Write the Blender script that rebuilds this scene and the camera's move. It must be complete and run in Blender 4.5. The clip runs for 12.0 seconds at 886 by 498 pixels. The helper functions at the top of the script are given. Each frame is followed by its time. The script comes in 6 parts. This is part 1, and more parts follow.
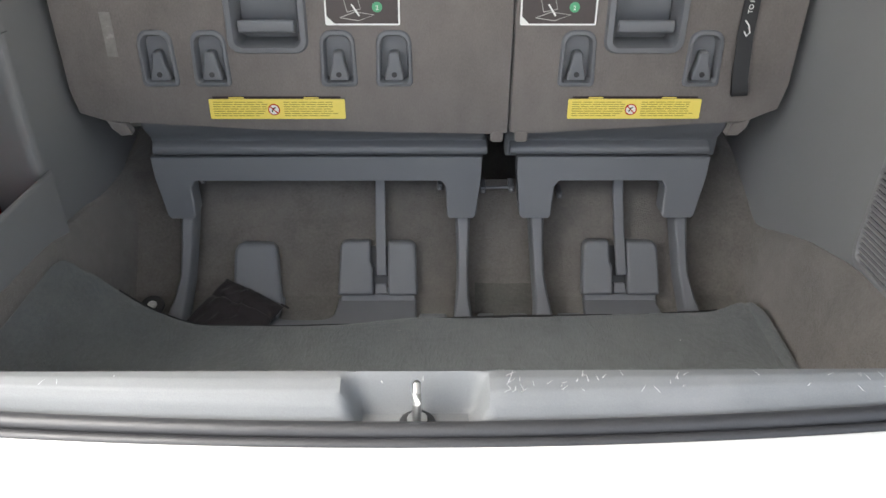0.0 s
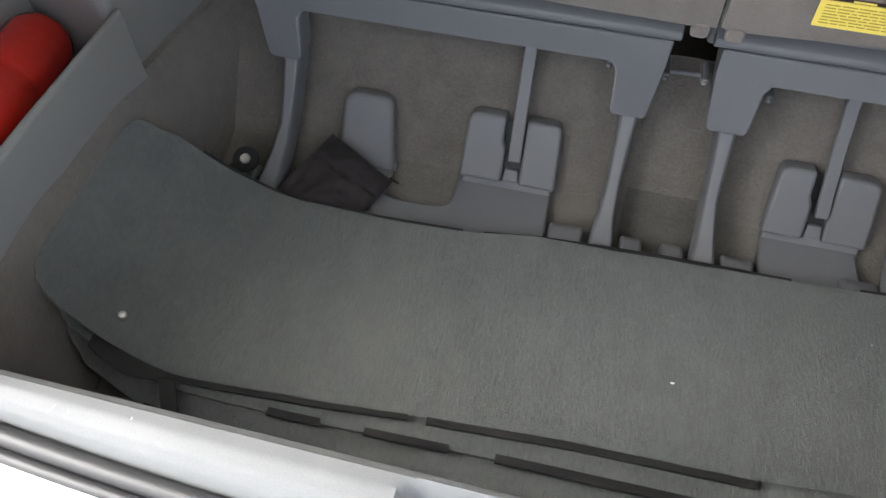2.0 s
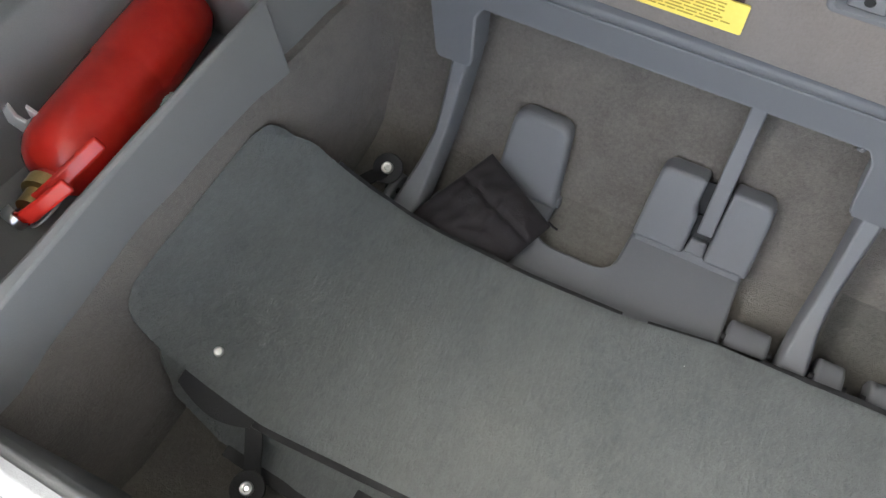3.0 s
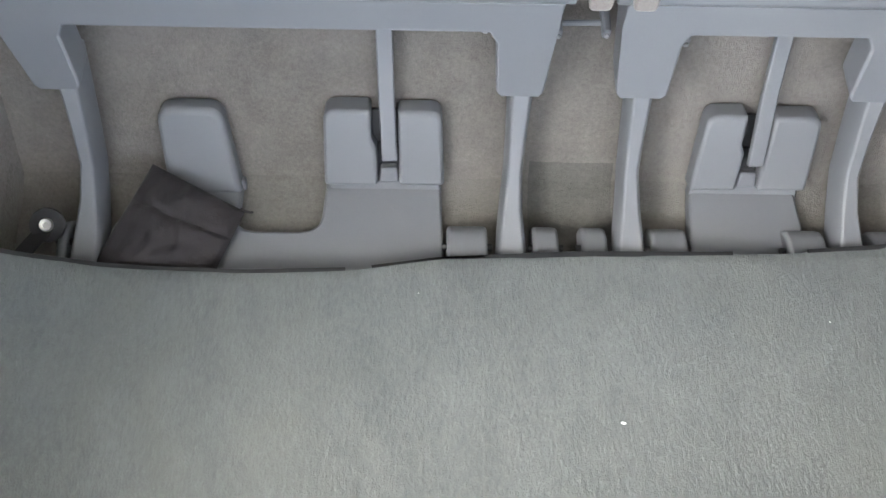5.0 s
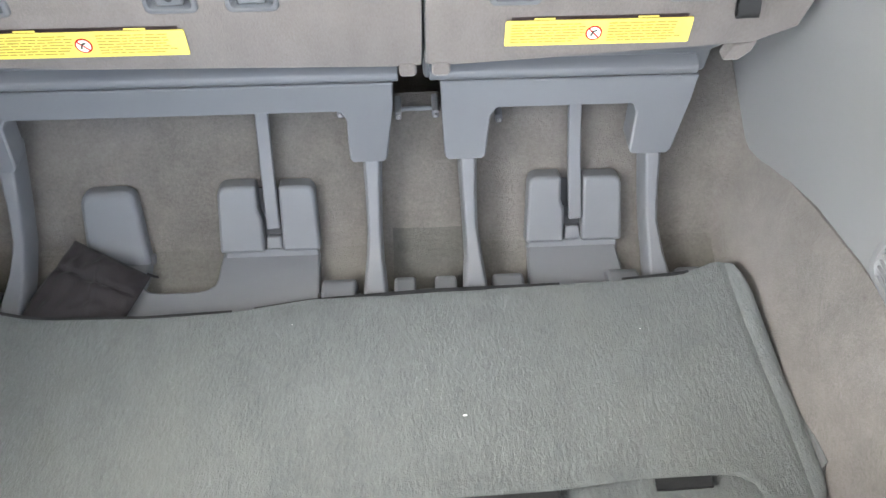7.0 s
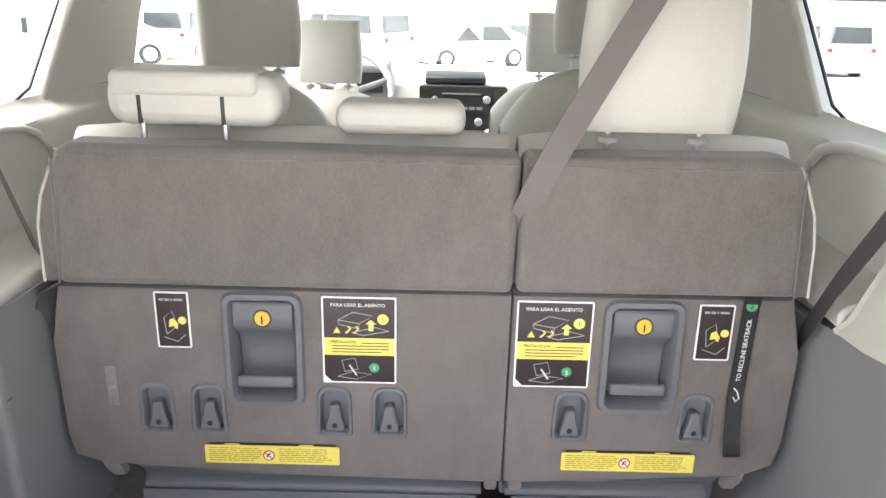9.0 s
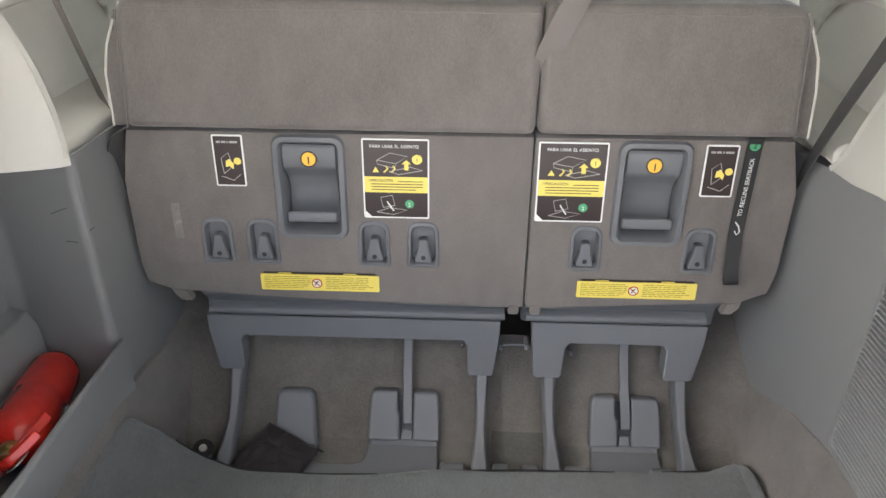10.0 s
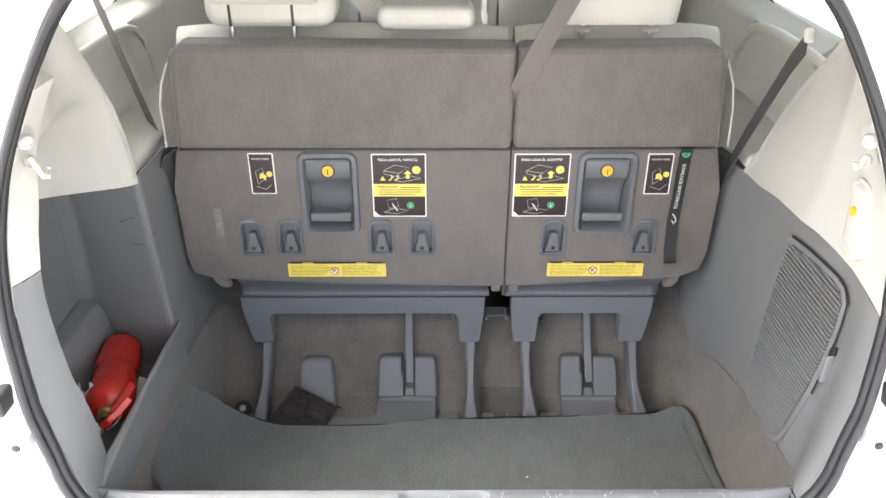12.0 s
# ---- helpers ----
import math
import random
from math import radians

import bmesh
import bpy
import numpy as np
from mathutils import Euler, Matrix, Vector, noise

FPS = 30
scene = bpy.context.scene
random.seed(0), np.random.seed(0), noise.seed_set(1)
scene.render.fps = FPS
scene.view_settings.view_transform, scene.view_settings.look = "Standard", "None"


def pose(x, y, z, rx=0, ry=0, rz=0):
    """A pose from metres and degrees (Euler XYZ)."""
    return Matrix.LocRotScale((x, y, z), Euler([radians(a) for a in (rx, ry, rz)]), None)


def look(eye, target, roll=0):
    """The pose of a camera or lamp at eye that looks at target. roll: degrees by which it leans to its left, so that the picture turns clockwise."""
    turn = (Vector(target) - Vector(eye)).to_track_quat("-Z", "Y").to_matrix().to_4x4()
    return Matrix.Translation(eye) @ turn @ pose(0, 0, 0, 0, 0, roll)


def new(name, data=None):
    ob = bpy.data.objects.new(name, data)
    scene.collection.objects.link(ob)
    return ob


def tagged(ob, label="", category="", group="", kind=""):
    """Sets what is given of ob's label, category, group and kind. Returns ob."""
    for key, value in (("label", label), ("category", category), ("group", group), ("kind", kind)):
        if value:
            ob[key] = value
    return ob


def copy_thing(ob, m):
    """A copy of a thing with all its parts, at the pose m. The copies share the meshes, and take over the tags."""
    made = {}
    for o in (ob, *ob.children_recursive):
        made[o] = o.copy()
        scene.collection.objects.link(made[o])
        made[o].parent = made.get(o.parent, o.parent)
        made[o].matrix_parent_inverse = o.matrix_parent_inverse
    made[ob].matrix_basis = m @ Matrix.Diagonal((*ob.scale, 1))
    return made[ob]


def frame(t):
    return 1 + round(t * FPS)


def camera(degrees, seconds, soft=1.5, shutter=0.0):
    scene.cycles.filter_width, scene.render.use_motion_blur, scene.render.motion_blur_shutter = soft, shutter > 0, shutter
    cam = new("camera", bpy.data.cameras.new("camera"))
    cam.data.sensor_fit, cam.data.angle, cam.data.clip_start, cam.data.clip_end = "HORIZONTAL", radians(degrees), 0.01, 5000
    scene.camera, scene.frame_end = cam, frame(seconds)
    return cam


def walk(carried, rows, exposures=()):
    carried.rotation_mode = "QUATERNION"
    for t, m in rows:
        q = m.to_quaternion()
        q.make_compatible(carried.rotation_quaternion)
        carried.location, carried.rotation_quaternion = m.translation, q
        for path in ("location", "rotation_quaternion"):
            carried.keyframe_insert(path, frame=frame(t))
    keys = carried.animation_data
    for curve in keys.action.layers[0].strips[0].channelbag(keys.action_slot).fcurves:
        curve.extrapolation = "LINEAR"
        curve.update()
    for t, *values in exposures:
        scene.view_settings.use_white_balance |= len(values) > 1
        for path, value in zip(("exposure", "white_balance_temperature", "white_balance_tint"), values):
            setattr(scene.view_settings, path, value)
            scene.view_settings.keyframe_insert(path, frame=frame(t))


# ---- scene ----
cam = camera(59.0, 12.0)
PATH = [
    (0, (0.005, -0.715, 0.77), (0.024, 1.011, -0.239), 0.2),
    (0.5, (0.014, -0.892, 1.002), (0.002, 0.779, -0.097), 0.5),
    (1, (0.006, -0.705, 0.976), (0.06, 0.931, -0.172), 1.3),
    (1.5, (0.019, -0.498, 0.907), (-0.029, 0.91, -0.512), 0.9),
    (2, (-0.005, -0.27, 0.872), (-0.29, 0.881, -0.738), 0.2),
    (2.5, (-0.048, -0.167, 0.82), (-0.609, 0.806, -0.835), -2.2),
    (2.7, (-0.076, -0.093, 0.838), (-0.672, 0.786, -0.857), -3.9),
    (4.3, (-0.244, 0.12, 0.831), (-0.242, 0.88, -1.019), 5.5),
    (4.5, (-0.173, 0.062, 0.801), (-0.188, 0.883, -1.023), 3.2),
    (5, (-0.043, 0.094, 0.834), (-0.018, 0.862, -1.013), 2.5),
    (5.5, (0.127, 0.079, 0.858), (0.142, 0.885, -0.972), -0.7),
    (6, (0.259, 0.012, 0.834), (0.325, 0.86, -0.977), -3.2),
    (6.5, (0.221, -0.071, 0.827), (0.306, 0.799, -0.971), -1.4),
    (7, (0.115, -0.219, 0.874), (0.19, 1.041, -0.678), 0.6),
    (7.5, (0.018, -0.377, 0.931), (0.092, 1.211, -0.283), 2.4),
    (7.7, (0.004, -0.393, 0.959), (0.075, 1.28, -0.134), 3.3),
    (9.3, (0.037, -0.652, 1.084), (0.01, 1.249, 0.463), 0.7),
    (9.5, (0.045, -0.685, 1.071), (-0.005, 1.189, 0.373), 0.6),
    (10, (0.022, -0.754, 1.06), (-0.042, 1.026, 0.151), 0.4),
    (10.5, (-0.012, -0.893, 1.146), (0.019, 0.875, 0.212), 2.5),
    (11, (-0.009, -1.01, 1.223), (0.02, 0.752, 0.277), 1.4),
    (11.5, (-0.02, -1.038, 1.276), (0.006, 0.713, 0.311), 0.9),
    (12, (-0.026, -1.031, 1.274), (-0.014, 0.707, 0.284), 0.1),
]
walk(cam, [(t, look(eye, target, roll)) for t, eye, target, roll in PATH], [(0, 2.4, 6450, 9), (0.6, 2.25, 6450, 9), (1.5, 2.6, 6450, 9), (2.1, 2.66, 6430, 9), (2.7, 2.95, 6400, 9), (4.5, 3.98, 6300, 8), (5, 3.88, 6280, 8), (6, 3.68, 6280, 8), (6.5, 3.7, 6250, 8), (7.1, 3.8, 6300, 8), (7.7, 3.62, 6450, 9), (9.5, 2.68, 6500, 11), (10.0, 2.65, 6550, 11), (10.5, 3.0, 6500, 11), (11.3, 2.92, 6450, 11), (12, 2.9, 6450, 11)])

# ---- light: bright open sky, soft sun ----
world = bpy.data.worlds.new("world")
scene.world = world
world.use_nodes = True
wn = world.node_tree.nodes
sky = wn.new("ShaderNodeTexSky")
sky.sky_type = 'NISHITA'
sky.sun_disc = False
sky.sun_elevation = radians(53)
sky.sun_rotation = radians(252)
wn["Background"].inputs["Strength"].default_value = 0.15
sky.dust_density = 4.0
hazy = wn.new("ShaderNodeHueSaturation")
hazy.inputs["Saturation"].default_value = 0.45
world.node_tree.links.new(sky.outputs[0], hazy.inputs["Color"])
world.node_tree.links.new(hazy.outputs[0], wn["Background"].inputs["Color"])
sun = new("sun", bpy.data.lights.new("sun", 'SUN'))
sun.data.energy = 1.5
sun.data.angle = radians(50)
sun.data.color = (1.0, 0.96, 0.9)
sun.matrix_world = look((-4.4, -2.1, 6.8), (0, 0, 0))


# ---- materials ----
def shader(name, rough=0.6, metal=0.0):
    m = bpy.data.materials.new(name)
    m.use_nodes = True
    b = m.node_tree.nodes["Principled BSDF"]
    b.inputs["Roughness"].default_value = rough
    b.inputs["Metallic"].default_value = metal
    return m, m.node_tree.nodes, m.node_tree.links, b


def surface(name, c1, c2, rough=0.6, grain=300.0, blotch=6.0, bump=0.15, metal=0.0, detail=4.0, stain=None, spread=0.5):
    """Two-scale noise colour between c1 and c2 with fine relief; stain: a third colour in large soft patches."""
    m, n, l, b = shader(name, rough, metal)
    co = n.new("ShaderNodeTexCoord")
    big = n.new("ShaderNodeTexNoise")
    big.inputs["Scale"].default_value = blotch
    big.inputs["Detail"].default_value = 5
    fine = n.new("ShaderNodeTexNoise")
    fine.inputs["Scale"].default_value = grain
    fine.inputs["Detail"].default_value = detail
    l.new(co.outputs["Object"], big.inputs["Vector"])
    l.new(co.outputs["Object"], fine.inputs["Vector"])
    mixf = n.new("ShaderNodeMath")
    mixf.operation = 'MULTIPLY_ADD'
    l.new(big.outputs["Fac"], mixf.inputs[0])
    mixf.inputs[1].default_value = spread
    sub = n.new("ShaderNodeMath")
    sub.operation = 'MULTIPLY'
    sub.inputs[1].default_value = 1 - spread
    l.new(fine.outputs["Fac"], sub.inputs[0])
    l.new(sub.outputs[0], mixf.inputs[2])
    ramp = n.new("ShaderNodeValToRGB")
    ramp.color_ramp.elements[0].position = 0.32
    ramp.color_ramp.elements[1].position = 0.68
    ramp.color_ramp.elements[0].color = (*c1, 1)
    ramp.color_ramp.elements[1].color = (*c2, 1)
    l.new(mixf.outputs[0], ramp.inputs[0])
    out = ramp.outputs[0]
    if stain:
        st = n.new("ShaderNodeTexNoise")
        st.inputs["Scale"].default_value = 3.1
        st.inputs["Detail"].default_value = 6
        l.new(co.outputs["Object"], st.inputs["Vector"])
        sr = n.new("ShaderNodeValToRGB")
        sr.color_ramp.elements[0].position = 0.5
        sr.color_ramp.elements[1].position = 0.72
        l.new(st.outputs["Fac"], sr.inputs[0])
        mx = n.new("ShaderNodeMix")
        mx.data_type = 'RGBA'
        l.new(sr.outputs[0], mx.inputs["Factor"])
        l.new(out, mx.inputs[6])
        mx.inputs[7].default_value = (*stain, 1)
        out = mx.outputs[2]
    l.new(out, b.inputs["Base Color"])
    rr = n.new("ShaderNodeMapRange")
    rr.inputs["To Min"].default_value = max(0.02, rough - 0.08)
    rr.inputs["To Max"].default_value = min(1.0, rough + 0.08)
    l.new(big.outputs["Fac"], rr.inputs["Value"])
    l.new(rr.outputs[0], b.inputs["Roughness"])
    if bump:
        bp = n.new("ShaderNodeBump")
        bp.inputs["Strength"].default_value = bump
        bp.inputs["Distance"].default_value = 0.002
        l.new(fine.outputs["Fac"], bp.inputs["Height"])
        l.new(bp.outputs[0], b.inputs["Normal"])
    return m


def pile(name, c1, c2, stain, tuft=170.0, brush=(1.0, 1.0, 1.0), bump=1.0, depth=0.003, blotch=4.0):
    """Cut-pile carpet: tufts with their own shade and height, brushed patches, dusty stains."""
    m, n, l, b = shader(name, 0.97)
    co = n.new("ShaderNodeTexCoord")
    mp = n.new("ShaderNodeMapping")
    mp.inputs["Scale"].default_value = brush
    l.new(co.outputs["Object"], mp.inputs["Vector"])

    def tex(scale, detail, rough, src):
        x = n.new("ShaderNodeTexNoise")
        x.inputs["Scale"].default_value = scale
        x.inputs["Detail"].default_value = detail
        x.inputs["Roughness"].default_value = rough
        l.new(src, x.inputs["Vector"])
        return x.outputs["Fac"]

    def maths(op, p, q, r=None):
        x = n.new("ShaderNodeMath")
        x.operation = op
        for i, v in enumerate((p, q, r)):
            if v is None:
                continue
            if isinstance(v, (int, float)):
                x.inputs[i].default_value = v
            else:
                l.new(v, x.inputs[i])
        return x.outputs[0]
    fine = tex(tuft * 4, 3, 0.7, co.outputs["Object"])
    tufts = tex(tuft, 4, 0.65, mp.outputs[0])
    nap = tex(blotch * 6, 5, 0.6, mp.outputs[0])
    big = tex(blotch, 6, 0.6, co.outputs["Object"])
    mixed = maths('ADD', maths('MULTIPLY', fine, 0.22), maths('ADD', maths('MULTIPLY', tufts, 0.30), maths('ADD', maths('MULTIPLY', nap, 0.22), maths('MULTIPLY', big, 0.26))))
    ramp = n.new("ShaderNodeValToRGB")
    ramp.color_ramp.elements[0].position, ramp.color_ramp.elements[1].position = 0.36, 0.64
    ramp.color_ramp.elements[0].color, ramp.color_ramp.elements[1].color = (*c1, 1), (*c2, 1)
    l.new(mixed, ramp.inputs[0])
    sr = n.new("ShaderNodeMapRange")
    sr.inputs["From Min"].default_value, sr.inputs["From Max"].default_value = 0.50, 0.72
    sr.inputs["To Max"].default_value = 0.55
    l.new(tex(blotch * 0.7, 8, 0.65, mp.outputs[0]), sr.inputs["Value"])
    mx = n.new("ShaderNodeMix")
    mx.data_type = 'RGBA'
    l.new(sr.outputs[0], mx.inputs["Factor"])
    l.new(ramp.outputs[0], mx.inputs[6])
    mx.inputs[7].default_value = (*stain, 1)
    l.new(mx.outputs[2], b.inputs["Base Color"])
    bp = n.new("ShaderNodeBump")
    bp.inputs["Strength"].default_value = bump
    bp.inputs["Distance"].default_value = depth
    l.new(maths('ADD', maths('MULTIPLY', fine, 0.4), tufts), bp.inputs["Height"])
    l.new(bp.outputs[0], b.inputs["Normal"])
    return m


def sheen(m, weight=0.3, rough=0.5):
    b = m.node_tree.nodes["Principled BSDF"]
    b.inputs["Sheen Weight"].default_value = weight
    b.inputs["Sheen Roughness"].default_value = rough
    return m


M = {}
M["grey"] = surface("grey_plastic", (0.117, 0.121, 0.130), (0.137, 0.141, 0.150), 0.55, 900, 5, 0.12)
M["trim"] = surface("grey_trim_plastic", (0.185, 0.185, 0.188), (0.210, 0.210, 0.213), 0.5, 700, 4, 0.15)
M["beige"] = surface("beige_trim_plastic", (0.53, 0.515, 0.47), (0.57, 0.555, 0.51), 0.5, 700, 4, 0.1)
M["leather"] = surface("beige_leather", (0.50, 0.485, 0.44), (0.56, 0.545, 0.495), 0.42, 420, 7, 0.35)
M["seatcarpet"] = sheen(pile("taupe_seat_carpet", (0.102, 0.090, 0.083), (0.190, 0.170, 0.158), (0.166, 0.147, 0.135), 260, (1.5, 1.0, 0.75), 0.6, 0.0015, 3.0), 0.25)
M["carpet"] = sheen(pile("taupe_floor_carpet", (0.078, 0.071, 0.063), (0.174, 0.158, 0.143), (0.182, 0.164, 0.149), 190, (1.0, 1.0, 1.0), 0.9, 0.002, 4.5), 0.2)
# A darker, greyer tone of the floor carpet, for a rectangle between seat legs
M["patchcarpet"] = sheen(pile("dark_patch_carpet", (0.048, 0.046, 0.040), (0.112, 0.107, 0.095), (0.116, 0.110, 0.098), 190, (1.0, 1.0, 1.0), 0.9, 0.002, 4.5), 0.2)
# Slightly darker tone of the carpet for the low, flat part of the floor
M["flatcarpet"] = sheen(pile("darker_floor_carpet", (0.067, 0.062, 0.053), (0.154, 0.143, 0.127), (0.160, 0.148, 0.132), 190, (1.0, 1.0, 1.0), 0.9, 0.002, 4.5), 0.2)
M["mat"] = sheen(pile("grey_green_mat_carpet", (0.066, 0.073, 0.073), (0.127, 0.136, 0.136), (0.122, 0.126, 0.115), 130, (1.6, 0.7, 1.0), 0.95, 0.003, 3.0), 0.2)
M["matback"] = surface("black_mat_backing", (0.010, 0.010, 0.011), (0.020, 0.020, 0.021), 0.55, 800, 20, 0.4)
M["matback"].node_tree.nodes["Principled BSDF"].inputs["Specular IOR Level"].default_value = 0.3
M["sill"] = surface("light_grey_sill_plastic", (0.128, 0.133, 0.136), (0.155, 0.160, 0.163), 0.55, 600, 9, 0.12, stain=(0.225, 0.225, 0.228))
M["sill"].node_tree.nodes["Principled BSDF"].inputs["Specular IOR Level"].default_value = 0.25
M["rubber"] = surface("black_rubber", (0.018, 0.018, 0.02), (0.03, 0.03, 0.032), 0.5, 500, 20, 0.1)
M["paint"] = surface("white_car_paint", (0.80, 0.80, 0.79), (0.82, 0.82, 0.81), 0.18, 50, 3, 0.0)
M["black"] = surface("black_plastic", (0.012, 0.012, 0.013), (0.02, 0.02, 0.021), 0.45, 600, 15, 0.1)
M["web"] = surface("taupe_belt_webbing", (0.145, 0.128, 0.121), (0.188, 0.167, 0.158), 0.7, 900, 10, 0.3)
M["darkweb"] = surface("dark_grey_belt_webbing", (0.048, 0.045, 0.046), (0.072, 0.068, 0.068), 0.7, 900, 10, 0.3)
M["bag"] = sheen(surface("black_fabric", (0.005, 0.0032, 0.004), (0.014, 0.009, 0.011), 0.75, 500, 14, 0.5), 0.06)
M["steel"] = surface("polished_steel", (0.55, 0.55, 0.55), (0.66, 0.66, 0.65), 0.32, 200, 20, 0.05, metal=1.0)
M["brass"] = surface("dull_brass", (0.45, 0.33, 0.12), (0.55, 0.42, 0.18), 0.35, 200, 20, 0.1, metal=1.0)
M["red"] = surface("red_enamel", (0.45, 0.018, 0.012), (0.52, 0.028, 0.018), 0.25, 60, 6, 0.02)
M["white"] = surface("white_print", (0.7, 0.7, 0.68), (0.75, 0.75, 0.73), 0.5, 200, 6, 0.0)
M["maroon"] = surface("dark_maroon_label", (0.022, 0.012, 0.012), (0.03, 0.018, 0.018), 0.35, 200, 6, 0.0)
M["yellow"] = surface("yellow_label", (0.74, 0.60, 0.12), (0.78, 0.64, 0.15), 0.4, 200, 6, 0.0)
M["amber"] = surface("amber_label", (0.75, 0.40, 0.02), (0.78, 0.43, 0.03), 0.4, 200, 6, 0.0)
M["green"] = surface("green_label", (0.06, 0.30, 0.14), (0.07, 0.33, 0.16), 0.4, 200, 6, 0.0)
M["lines"] = surface("pale_grey_print", (0.30, 0.29, 0.27), (0.36, 0.35, 0.33), 0.5, 200, 6, 0.0)
M["dark"] = surface("dark_print", (0.02, 0.02, 0.015), (0.03, 0.03, 0.02), 0.5, 200, 6, 0.0)
M["pale"] = surface("pale_grey_plastic", (0.22, 0.22, 0.225), (0.26, 0.26, 0.265), 0.5, 700, 5, 0.1)
M["scuff"] = surface("scuffed_plastic", (0.34, 0.34, 0.34), (0.46, 0.46, 0.46), 0.6, 300, 30, 0.2)
M["lens"] = surface("frosted_lens_plastic", (0.55, 0.53, 0.49), (0.60, 0.57, 0.53), 0.12, 300, 30, 0.3)
M["satin"] = surface("satin_chrome", (0.66, 0.66, 0.65), (0.76, 0.76, 0.75), 0.38, 200, 20, 0.05, metal=0.45)
M["fineprint"] = surface("olive_fine_print", (0.30, 0.23, 0.03), (0.36, 0.28, 0.04), 0.5, 200, 6, 0.0)
M["tape"] = surface("old_tape", (0.19, 0.18, 0.165), (0.25, 0.235, 0.22), 0.25, 200, 40, 0.1)
M["concrete"] = surface("pale_concrete", (0.42, 0.41, 0.39), (0.52, 0.51, 0.48), 0.9, 60, 0.6, 0.3)
M["headliner"] = surface("pale_headliner_fabric", (0.50, 0.48, 0.44), (0.55, 0.53, 0.49), 0.95, 600, 4, 0.3)


# ---- mesh helpers ----
def part(name, bm, material, parent=None, label="", bevel=0.0, smooth=True, segs=2, angle=35):
    """Links a bmesh as one mesh object, under a thing or under a part."""
    me = bpy.data.meshes.new(name)
    bmesh.ops.recalc_face_normals(bm, faces=bm.faces)
    bm.to_mesh(me)
    bm.free()
    me.materials.append(material)
    ob = new(name, me)
    if bevel:
        mod = ob.modifiers.new("bevel", 'BEVEL')
        mod.width, mod.segments, mod.limit_method, mod.angle_limit = bevel, segs, 'ANGLE', radians(angle)
    if smooth:
        me.shade_smooth()
        me.set_sharp_from_angle(angle=radians(40))
    if parent is not None:
        ob.parent = parent
        if parent.type == 'EMPTY':
            ob.matrix_parent_inverse = Matrix.Translation(-parent.location)
    if label:
        ob["label"] = label
    return ob


def thing(name, label, category, at=(0, 0, 0), group="", kind=""):
    ob = new(name)
    ob.empty_display_size = 0.05
    ob.location = at
    return tagged(ob, label, category, group, kind)


def box(x0, x1, y0, y1, z0, z1, bm=None):
    bm = bm or bmesh.new()
    v = [bm.verts.new(p) for p in ((x0, y0, z0), (x1, y0, z0), (x1, y1, z0), (x0, y1, z0), (x0, y0, z1), (x1, y0, z1), (x1, y1, z1), (x0, y1, z1))]
    for f in ((3, 2, 1, 0), (4, 5, 6, 7), (0, 1, 5, 4), (1, 2, 6, 5), (2, 3, 7, 6), (3, 0, 4, 7)):
        bm.faces.new([v[i] for i in f])
    return bm


def prism(outline, lo, hi, axis="y", bm=None):
    """Extrudes a closed 2D outline between lo and hi along an axis (the outline's pair: xz for y, yz for x, xy for z)."""
    bm = bm or bmesh.new()

    def put(a, b, c):
        return {"y": (a, c, b), "x": (c, a, b), "z": (a, b, c)}[axis]
    p = [bm.verts.new(put(a, b, lo)) for a, b in outline]
    q = [bm.verts.new(put(a, b, hi)) for a, b in outline]
    bm.faces.new(p)
    bm.faces.new(q)
    k = len(p)
    for i in range(k):
        bm.faces.new((p[i], p[(i + 1) % k], q[(i + 1) % k], q[i]))
    return bm


def rounded(x0, x1, z0, z1, r, n=4):
    pts = []
    for cx, cz, a0 in ((x1 - r, z1 - r, 0), (x0 + r, z1 - r, 90), (x0 + r, z0 + r, 180), (x1 - r, z0 + r, 270)):
        for i in range(n + 1):
            a = radians(a0 + 90 * i / n)
            pts.append((cx + r * math.cos(a), cz + r * math.sin(a)))
    return pts


def loft(rings, bm=None, closed=True, caps=True):
    """Skins rings of equal length."""
    bm = bm or bmesh.new()
    rows = [[bm.verts.new(p) for p in r] for r in rings]
    k = len(rows[0])
    for a, b in zip(rows, rows[1:]):
        for i in range(k if closed else k - 1):
            bm.faces.new((a[i], a[(i + 1) % k], b[(i + 1) % k], b[i]))
    if caps and closed:
        bm.faces.new(rows[0])
        if len(rows) > 1:
            bm.faces.new(rows[-1])
    return bm


def tube(points, radius, n=10, bm=None, ref=None):
    """A round rod along a polyline; radius: one number or one for each point."""
    pts = [Vector(p) for p in points]
    rad = radius if isinstance(radius, (list, tuple)) else [radius] * len(pts)
    rings = []
    for i, p in enumerate(pts):
        d = (pts[min(i + 1, len(pts) - 1)] - pts[max(i - 1, 0)]).normalized()
        u = d.cross(Vector(ref) if ref else Vector((0, 0, 1)) if abs(d.z) < 0.9 else Vector((1, 0, 0))).normalized()
        w = d.cross(u)
        rings.append([p + (u * math.cos(2 * math.pi * j / n) + w * math.sin(2 * math.pi * j / n)) * rad[i] for j in range(n)])
    return loft(rings, bm)


